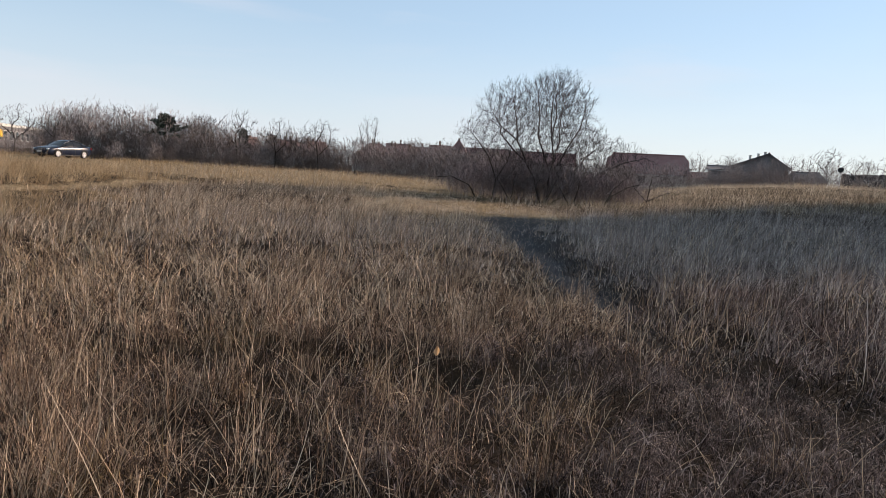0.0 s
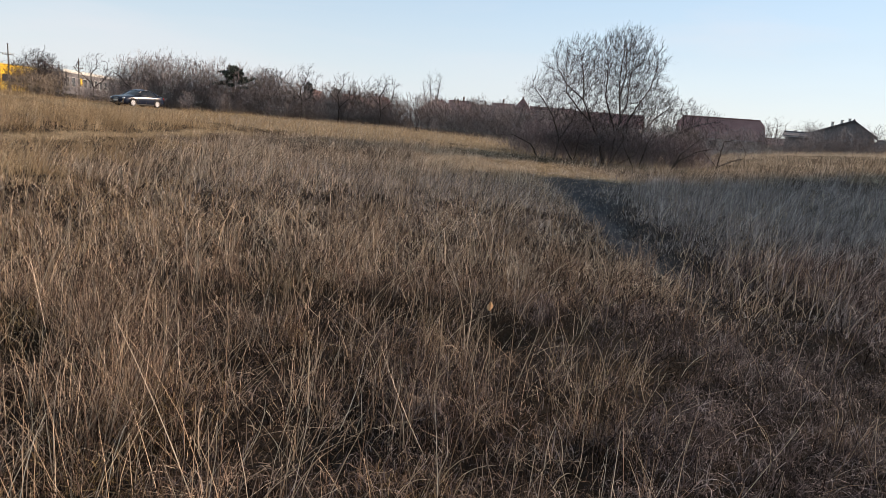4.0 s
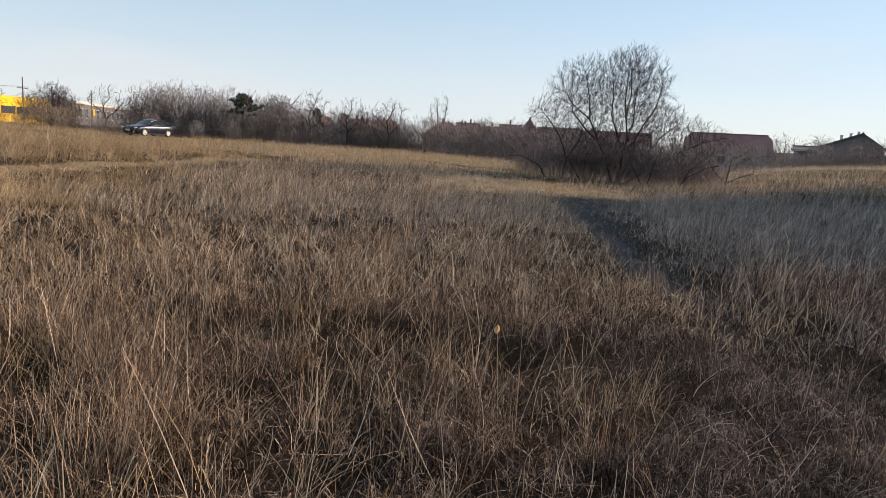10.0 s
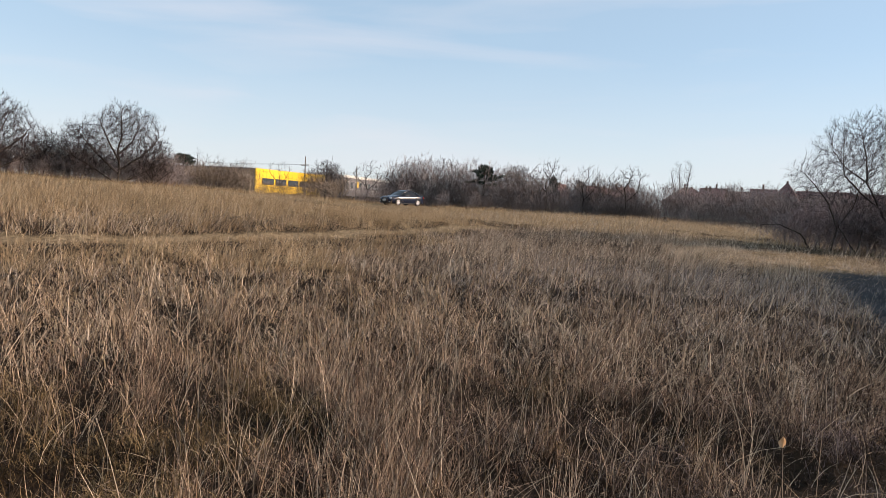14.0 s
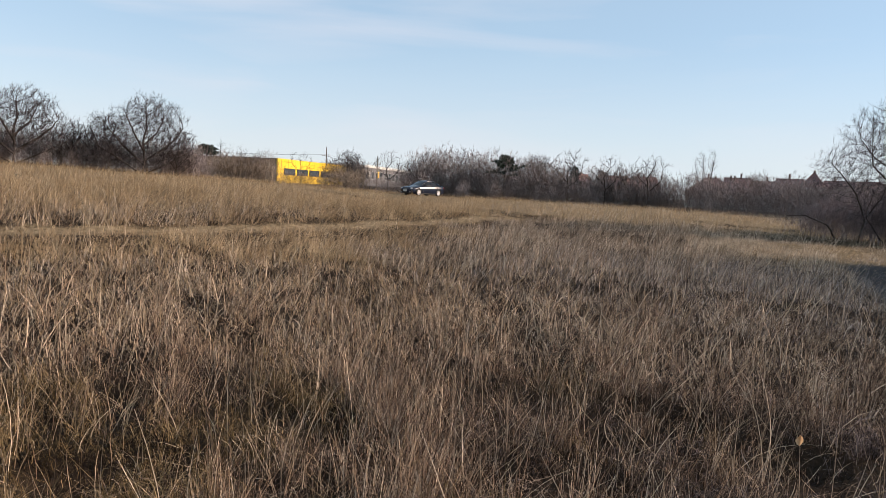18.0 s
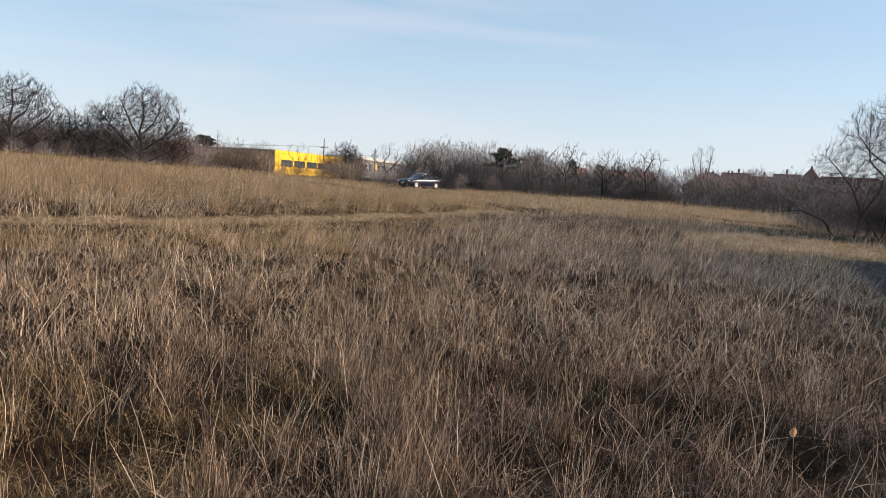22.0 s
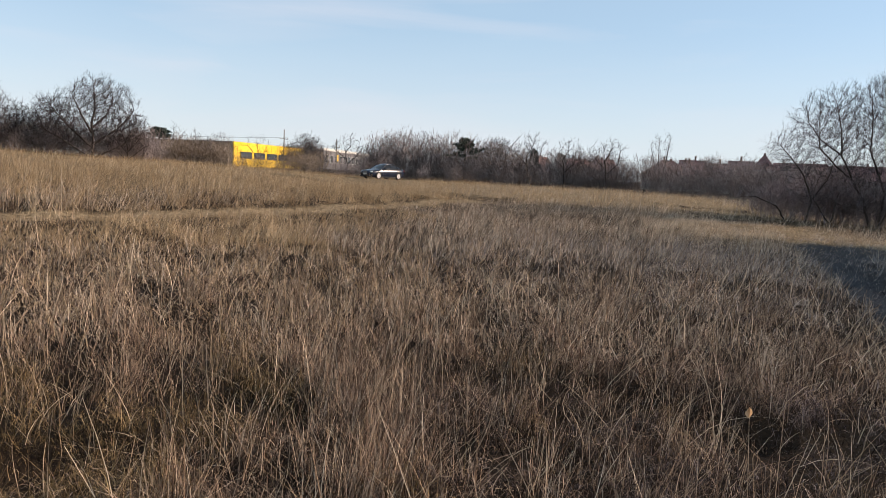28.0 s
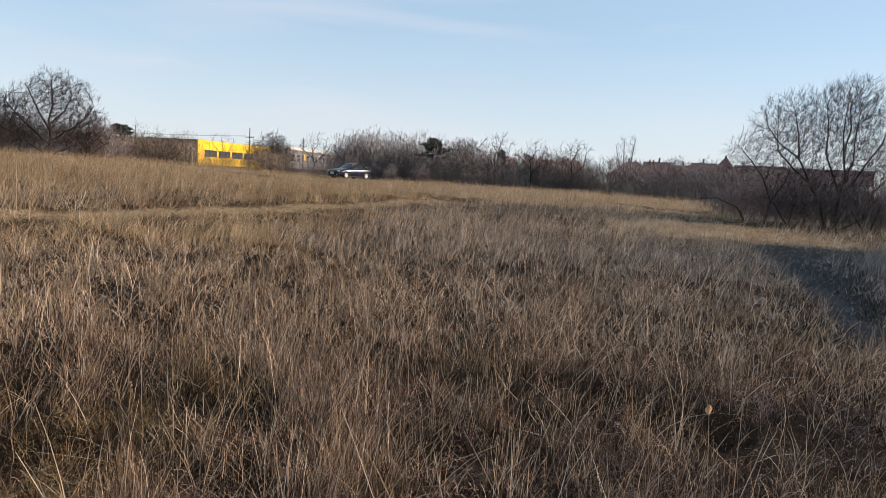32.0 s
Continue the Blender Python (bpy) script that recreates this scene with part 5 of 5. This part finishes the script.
house(9.7, 146, 4.4, 9.0, 6.9, 2.7, -4, M_ROOF, M_PLASTER, "tall terraced house with a dull red roof and pale chimneys", chimneys=((-1.2, -0.8, 0.9), (-0.5, -0.8, 0.9), (0.6, 0.6, 1.3)), windows=((1.0, 1.7, 1.0, 1.1),))
house(11.6, 147, 5.2, 9.0, 6.45, 2.5, -5, M_ROOF, M_PLASTER, "terraced house with a dull red roof and chimneys", chimneys=((0.5, 0.6, 1.3), (-2.2, 0.8, 0.9)), windows=((-1.6, 1.7, 1.0, 1.1),))
house(13.4, 148, 4.4, 9.0, 7.15, 2.7, -5, M_ROOF, M_PLASTER, "terraced house with a dull red roof and one chimney", chimneys=((-0.2, 0.6, 1.4),), windows=((1.0, 1.7, 1.0, 1.1),))
house(15.0, 145, 3.8, 4.6, 8.5, 2.6, -5, M_ROOF, M_PLASTER, "narrow house with a peaked red roof and a finial chimney", 2.1, 0, ((0.0, 0.0, 0.35),))
house(17.5, 146, 8.8, 9.0, 6.95, 2.6, -5, M_ROOF, M_PLASTER, "long terraced house with a dull red roof", chimneys=((-3.0, 0.8, 0.9), (2.2, 0.8, 1)), windows=((-2, 1.7, 1.0, 1.1),))
house(22.2, 146, 14.0, 9.0, 6.75, 2.5, -5, M_ROOF, M_PLASTER, "long terraced house with a dull red roof behind the tree", chimneys=((-1.0, 0.8, 1.1),))
house(0.4, 152, 3.4, 6.0, 6.5, 1.6, 5, M_ROOF, M_PLASTER, "house with a red roof and dark chimneys above the hedge", chimneys=((-0.6, 0.3, 1), (0.6, 0.3, 1)))
house(1.5, 150, 5.0, 3.2, 6.1, 1.6, -30, M_ROOF, M_CREAM, "cream house gable with a red roof above the hedge", gable_front=True, chimneys=((-1.2, 0.4, 0.9),))
house(2.7, 153, 4.2, 6.0, 6.6, 2.2, 22, M_ROOF, M_ROUGHCAST, "house with a red roof half hidden by a bare tree", chimneys=((-1.6, 0.3, 0.9), (-0.4, 0.3, 0.9), (1.2, 0.3, 0.9)))
house(-2.6, 150, 5.0, 4.0, 6.6, 2.4, -30, M_ROOF, M_CREAM, "house gable with a red roof behind bare branches", gable_front=True, chimneys=((0.6, 0.4, 0.9),))


def shop_hall():
    """The yellow and olive hall: a corner towards the meadow, its long yellow side to the sun."""
    x, y, z = -72.0, 131.6, 1.3
    t = thing("commercial_hall", pose(x, y, z, 0, 0, -4), "flat-roofed hall with a yellow front and an olive side wall", "building")
    h = 5.3
    part("olive_wall", box(30, 0.3, h - 0.25, -15.0, 0.15, 0), M_OLIVE, t, "dull olive brown cladding")
    body = part("yellow_wall", box(0.3, 33, h, 0.15, 16.5, 0), M_YELLOW, t, "bright yellow cladding")
    part("roof", box(29.5, 32, 0.25, -14.9, 16.5, h - 0.5), M_ROOFDARK, t)
    part("parapet", box(30.2, 0.4, 0.22, -15.1, 0.1, h - 0.24), M_ROOFDARK, t)
    part("back_wall", box(29.6, 0.3, h - 0.3, -15, 32.8, 0), M_OLIVE, t)
    for i in range(5):
        o = part("window_band", box(0.12, 4.8, 1.5, 0.32, 5.0 + i * 5.6, 1.75), M_TRIM, body)
        for j in range(3):
            part("pane", box(0.06, 1.45, 1.34, 0.37, 3.45 + i * 5.6 + j * 1.55, 1.83), M_GLASS, o)
    for i in range(11):
        part("cladding_joint", box(0.04, 0.05, h - 0.1, 0.315, 1.5 + i * 2.9, 0.05), M_OLIVE, body)
    for i in range(3):
        part("vent_pipe", tube(0.12, 0.12, (-22 + i * 1.2, 3, h - 0.5), (-22 + i * 1.2, 3, h + 0.9), 8), M_STEEL, t)


shop_hall()


def white_hall():
    x, y = -74.0, 190.0
    t = thing("white_hall", pose(x, y, 1.6, 0, 0, 1), "long white flat-roofed hall with dark windows behind the bushes", "building")
    h = 5.6
    w = part("wall", box(18, 62, h, -9, 31, 0), M_ROUGHCAST, t)
    part("fascia", box(18.6, 62.6, 0.7, -9, 31, h), M_WHITE, t, "white roof edge band")
    for i in range(14):
        o = part("window", box(0.1, 2.6, 2.6, 0.04, 3.2 + i * 4.3, 1.9), M_WHITE, w)
        part("pane", box(0.06, 2.3, 2.3, 0.08, 3.2 + i * 4.3, 2.05), M_GLASS, o)
    part("sign_panel", box(0.12, 1.4, 2.0, 0.1, 13.0, 2.6), M_YELLOW, w, "plain yellow sign panel")


white_hall()

# ---- pole, cables, sign, fence ----


def utility_pole(az, r, tall, m_turn, label):
    x, y, z = place(az, r)
    t = thing("utility_pole", pose(x, y, z, 0, 0, m_turn), label, "utility pole", "poles")
    part("post", tube(0.09, 0.06, (0, 0, -0.3), (0, 0, tall), 8), M_WOOD, t)
    arm = part("crossarm", box(1.2, 0.08, 0.08, 0, -0.1, tall - 1.3, 0.01), M_WOOD, t)
    for dx in (-0.52, -0.25, 0.25, 0.52):
        part("insulator", tube(0.05, 0.035, (dx, -0.1, tall - 1.23), (dx, -0.1, tall - 1.05), 6), M_WHITE, arm)
    part("pole_cap", tube(0.12, 0.02, (0, 0, tall), (0, 0, tall + 0.12), 8), M_STEEL, t)
    return Vector((x, y, z + tall - 1.05))


def cable(a, b, sag, label):
    pts = [a.lerp(b, k / 14) - Vector((0, 0, sag * 4 * (k / 14) * (1 - k / 14))) for k in range(15)]
    ob = new("overhead_cable", skin("overhead_cable", [(pts, [0.009] * 15)], 4, M_TRIM))
    tagged(ob, label, "cable", "overhead cables")


p1 = utility_pole(-24.57, 98, 5.8, 20, "weathered wooden utility pole with a crossarm")
p2 = utility_pole(-20.2, 108, 5.6, 20, "wooden utility pole behind crooked branches")
p3 = utility_pole(-42.0, 112, 5.2, 20, "wooden utility pole behind the trees on the rise")
for dx in (-0.52, 0.52):
    off = Vector((dx * 0.94, dx * 0.34, 0))
    cable(p1 + off, p2 + off, 0.5, "thin sagging overhead cable between poles")
    cable(p1 + off, p3 + off, 0.5, "thin sagging overhead cable between poles")


def round_sign(az, r):
    x, y, z = place(az, r)
    t = thing("road_sign", pose(x, y, z, 0, 0, -az), "round dark sign on a thin steel post", "sign")
    part("post", tube(0.03, 0.03, (0, 0, -0.2), (0, 0, 1.75), 8), M_STEEL, t)
    part("disc", tube(0.23, 0.23, (0, -0.08, 1.62), (0, -0.05, 1.62), 20), M_TRIM, t)


round_sign(44.9, 66)


def fence(az0, az1, r, tall, label):
    x0, y0, _ = place(az0, r)
    x1, y1, _ = place(az1, r)
    n = int(math.hypot(x1 - x0, y1 - y0) / 1.9)
    t = thing("board_fence", pose(x0, y0, float(height(x0, y0)), 0, 0, math.degrees(math.atan2(y1 - y0, x1 - x0))), label, "fence")
    pm, bmh = bpy.data.meshes.new("post"), bpy.data.meshes.new("board")
    b = box(0.1, 0.1, tall + 0.25, 0, 0, -0.3)
    b.to_mesh(pm)
    b.free()
    b = box(0.2, 0.03, tall, 0, 0, 0, 0.004)
    b.to_mesh(bmh)
    b.free()
    rm = bpy.data.meshes.new("rail")
    b = box(1.9, 0.06, 0.09, 0, 0, 0)
    b.to_mesh(rm)
    b.free()
    rm.materials.append(M_FENCE)
    pm.materials.append(M_FENCE)
    bmh.materials.append(M_FENCE)
    for i in range(n):
        ax, ay = x0 + (x1 - x0) * i / n, y0 + (y1 - y0) * i / n
        dz = float(height(ax, ay)) - float(height(x0, y0))
        part("post", pm, None, t).matrix_basis = pose(i * 1.9, 0, dz)
        for k in range(9):
            part("board", bmh, None, t).matrix_basis = pose(i * 1.9 + 0.13 + k * 0.2115, -0.07 - 0.012 * (k % 2), dz - 0.02 - 0.012 * ((i * 7 + k * 5) % 4))
        for rz in (0.35, tall - 0.4):
            part("rail", rm, None, t).matrix_basis = pose(i * 1.9 + 0.95, 0, dz + rz)


fence(45.0, 56, 92, 2.05, "long dark weathered board fence at the meadow's edge")

def stump(az, r):
    """A dark rotten stump with a low arch of root."""
    x, y, z = place(az, r)
    t = thing("tree_stump", pose(x, y, z, 0, 0, -az), "small dark rotten tree stump at the hedge foot", "stump")
    rows = []
    for k in range(6):
        rows.append([((0.24 - 0.022 * k + 0.04 * math.sin(3 * a + k)) * math.cos(a), (0.22 - 0.02 * k + 0.03 * math.sin(2 * a)) * math.sin(a), -0.1 + 0.13 * k + 0.04 * math.sin(2 * a) * (k == 5))
                     for a in [2 * math.pi * i / 12 for i in range(12)]])
    part("stump", loft(rows, True), M_BARK, t)
    for s in (-1, 1):
        part("root", tube(0.09, 0.05, (s * 0.12, 0, 0.3), (s * 0.45, -0.05, -0.05), 6), M_BARK, t)


stump(6.2, 70)

# ---- the car ----


def wheel(t, x, y, side):
    w = part("wheel", tube(0.30, 0.30, (0, -0.09, 0), (0, 0.09, 0), 20), M_TRIM, t)
    w.matrix_basis = pose(x, y, 0.33)
    rings = []
    for k in range(25):
        a = 2 * math.pi * k / 24
        rings.append([(math.cos(a) * r, yy, math.sin(a) * r) for r, yy in ((0.235, -0.1), (0.31, -0.11), (0.335, -0.06), (0.335, 0.06), (0.31, 0.11), (0.235, 0.1))])
    part("tyre", loft(rings), M_RUBBER, w)
    rb = tube(0.235, 0.225, (0, side * 0.07, 0), (0, side * 0.095, 0), 24)
    part("rim", rb, M_ALLOY, w, "silver alloy rim")
    for k in range(5):
        a = 2 * math.pi * k / 5
        s = part("rim_gap", box(0.05, 0.02, 0.11, 0, 0, -0.055, 0.01), M_TRIM, w)
        s.matrix_basis = Matrix.Translation((math.sin(a) * 0.15, side * 0.096, math.cos(a) * 0.15)) @ pose(0, 0, 0, 0, math.degrees(a), 0)
    part("hub_cap", tube(0.05, 0.04, (0, side * 0.09, 0), (0, side * 0.11, 0), 10), M_ALLOY, w)


def curve(keys, v):
    """A smooth line through (position, value) pairs."""
    i = max(0, min(len(keys) - 2, sum(1 for k in keys if k[0] <= v) - 1))
    p = [keys[max(0, min(len(keys) - 1, i + j))] for j in (-1, 0, 1, 2)]
    h = p[2][0] - p[1][0]
    u = min(1.0, max(0.0, (v - p[1][0]) / h))
    m0 = (p[2][1] - p[0][1]) / max(1e-6, p[2][0] - p[0][0]) * h
    m1 = (p[3][1] - p[1][1]) / max(1e-6, p[3][0] - p[1][0]) * h
    return (2 * u ** 3 - 3 * u * u + 1) * p[1][1] + (u ** 3 - 2 * u * u + u) * m0 + (-2 * u ** 3 + 3 * u * u) * p[2][1] + (u ** 3 - u * u) * m1


def car(az, r, turn):
    x, y, z = place(az, r)
    t = thing("parked_car", pose(x, y, z, 0, 0, turn) @ Matrix.Diagonal((0.96, 1.0, 1.04, 1)), "dark blue-grey four-door saloon car with silver wheels parked on the grass", "car")
    # the body along its length, nose at -x
    half = ((-2.44, 0.60), (-2.38, 0.76), (-2.1, 0.86), (-1.4, 0.915), (0.0, 0.925), (1.4, 0.92), (2.1, 0.87), (2.38, 0.78), (2.45, 0.66))
    floor_z = ((-2.44, 0.34), (-2.3, 0.2), (-1.9, 0.17), (1.9, 0.18), (2.3, 0.26), (2.45, 0.4))
    belt = ((-2.44, 0.62), (-2.3, 0.70), (-1.9, 0.77), (-1.0, 0.87), (0.0, 0.91), (1.2, 0.94), (2.1, 0.95), (2.4, 0.9), (2.45, 0.84))
    deck = ((-2.44, 0.66), (-2.3, 0.76), (-1.9, 0.85), (-1.0, 0.98), (0.0, 1.0), (1.2, 1.02), (2.1, 1.04), (2.4, 1.0), (2.45, 0.92))
    rows = []
    for k in range(29):
        sx = -2.44 + 4.89 * k / 28
        hw, lo, sh, dk = (curve(c, sx) for c in (half, floor_z, belt, deck))
        prof = [(hw * 0.82, lo), (hw * 0.96, lo + 0.07), (hw, lo + (sh - lo) * 0.35), (hw * 1.0, lo + (sh - lo) * 0.62), (hw * 0.975, sh - 0.07), (hw * 0.93, sh), (hw * 0.8, sh + (dk - sh) * 0.6), (hw * 0.45, dk), (0, dk + 0.02)]
        rows.append([(sx, yy, zz) for yy, zz in prof] + [(sx, -yy, zz) for yy, zz in reversed(prof[:-1])])
    body = part("body", loft(rows, True), M_PAINT, t, "dark blue-grey glossy body")
    for p in body.data.polygons:
        p.use_smooth = True
    # the arched roofline and the glass house under it
    line = ((-1.12, 0.94), (-0.75, 1.13), (-0.3, 1.345), (0.1, 1.45), (0.45, 1.475), (0.85, 1.44), (1.25, 1.33), (1.65, 1.17), (2.0, 1.03))
    wide = ((-1.12, 0.72), (-0.3, 0.63), (0.4, 0.61), (1.2, 0.6), (2.0, 0.66))
    rows = []
    for k in range(19):
        sx = -1.12 + 3.12 * k / 18
        top, hw = curve(line, sx), curve(wide, sx)
        base = 0.80 - 0.05 * max(0, sx - 1.0)
        hw = hw if top > 1.1 else base - (base - hw) * max(0, (top - 0.93) / 0.17)
        rows.append([(sx, base, 0.92), (sx, (base + hw) / 2 + 0.02, (0.92 + top) / 2), (sx, hw, top - 0.045), (sx, hw * 0.85, top - 0.012), (sx, 0, top + 0.015)])
        rows[-1] += [(p[0], -p[1], p[2]) for p in reversed(rows[-1][:-1])]
    glass = part("greenhouse", loft(rows), M_CARGLASS, t, "dark tinted windows")
    for p in glass.data.polygons:
        p.use_smooth = True
    rf = [[(sx, curve(wide, sx) * k, curve(line, sx) + (0.03 if abs(k) < 0.5 else 0.006 if abs(k) < 0.9 else -0.04)) for k in (1.04, 0.86, 0, -0.86, -1.04)] for sx in (-0.28, -0.05, 0.2, 0.45, 0.7, 0.95, 1.12)]
    roof = part("roof_panel", loft(rf), M_PAINT, t)
    for p in roof.data.polygons:
        p.use_smooth = True
    for s in (1, -1):
        rail = [Vector((sx, s * (curve(wide, sx) + 0.02), curve(line, sx) - 0.045)) for sx in (-1.05, -0.75, -0.3, 0.1, 0.45, 0.85, 1.25, 1.65, 1.95)]
        rail[0].y, rail[-1].y = s * 0.8, s * 0.74
        part("roof_rail", skin("roof_rail", [(rail, [0.035] * 9)], 6, M_PAINT), None, t)
        part("pillar", tube(0.035, 0.03, (0.42, s * 0.81, 0.93), (0.36, s * 0.63, 1.42), 6), M_PAINT, t)
        part("pillar", tube(0.09, 0.05, (1.62, s * 0.79, 0.95), (1.25, s * 0.64, 1.26), 6), M_PAINT, t)
        part("window_trim", skin("window_trim", [([Vector((sx, s * 0.835, curve(belt, sx) + 0.03)) for sx in (-0.9, -0.3, 0.4, 1.0, 1.6)], [0.012] * 5)], 5, M_TRIM), None, t)
        part("wing_mirror", box(0.13, 0.2, 0.14, -0.66, s * 0.98, 0.93, 0.04), M_PAINT, t)
        for dx in (-0.1, 0.9):
            part("door_handle", box(0.2, 0.03, 0.03, dx + 0.22, s * 0.925, 0.74, 0.008), M_PAINT, t)
        for dx in (-0.78, 0.42, 1.28):
            part("door_seam", box(0.014, 0.01, 0.56, dx, s * 0.925, 0.3), M_TRIM, t)
        part("headlight", box(0.36, 0.34, 0.13, -2.18, s * 0.64, 0.6, 0.05), M_LAMP, t, "clear headlight")
        part("tail_light", box(0.14, 0.34, 0.17, 2.37, s * 0.62, 0.74, 0.03), M_REDLAMP, t, "red tail light")
        part("fog_light", tube(0.06, 0.06, (-2.4, s * 0.6, 0.36), (-2.33, s * 0.6, 0.36), 10), M_LAMP, t)
        part("side_sill", box(2.3, 0.05, 0.09, 0, s * 0.885, 0.18, 0.01), M_TRIM, t)
        for wx in (-1.42, 1.42):
            ring = [(wx + math.cos(math.pi * k / 12) * 0.39, s * 0.92, 0.33 + math.sin(math.pi * k / 12) * 0.39) for k in range(13)]
            part("wheel_arch", skin("wheel_arch", [([Vector(p) for p in ring], [0.03] * 13)], 5, M_TRIM), None, t)
            wheel(t, wx, s * 0.84, s)
    g = part("grille", box(0.08, 0.52, 0.42, -2.42, 0, 0.32, 0.04), M_TRIM, t)
    for k in range(5):
        part("grille_bar", box(0.02, 0.48, 0.014, -2.465, 0, 0.4 + k * 0.065), M_ALLOY, g)
    part("number_plate", box(0.02, 0.5, 0.11, -2.48, 0, 0.42, 0.004), M_WHITE, t, "plain white number plate")
    part("bumper", box(0.12, 1.5, 0.1, -2.36, 0, 0.22, 0.03), M_TRIM, t)


car(-16.2, 66, 60)


# ---- the dry leaf on a stalk ----
def dry_leaf():
    x, y = 0.87, 3.2
    z = float(height(x, y))
    t = thing("dry_leaf", pose(x, y, z, 0, 0, 10), "single orange dry leaf on a thin brown stalk", "leaf")
    part("stalk", skin("stalk", [([Vector((0.05, 0.02, 0)), Vector((0.02, 0.0, 0.3)), Vector((0, 0, 0.57 - z))], [0.002, 0.0016, 0.001])], 4, M_STEM), None, t)
    lines = []
    for k in range(7):
        s = k / 6
        w = 0.019 * math.sin(math.pi * min(1, s * 0.9 + 0.08)) ** 0.8
        lines.append([(-w, 0.006 * math.sin(5 * s), 0.555 - z + 0.05 * s), (-w * 0.5, 0.004, 0.555 - z + 0.05 * s), (0, -0.004, 0.555 - z + 0.052 * s),
                      (w * 0.5, 0.003, 0.555 - z + 0.05 * s), (w, 0.009, 0.555 - z + 0.048 * s)])
    part("blade", loft(lines), M_LEAF, t, "curled orange blade")


dry_leaf()
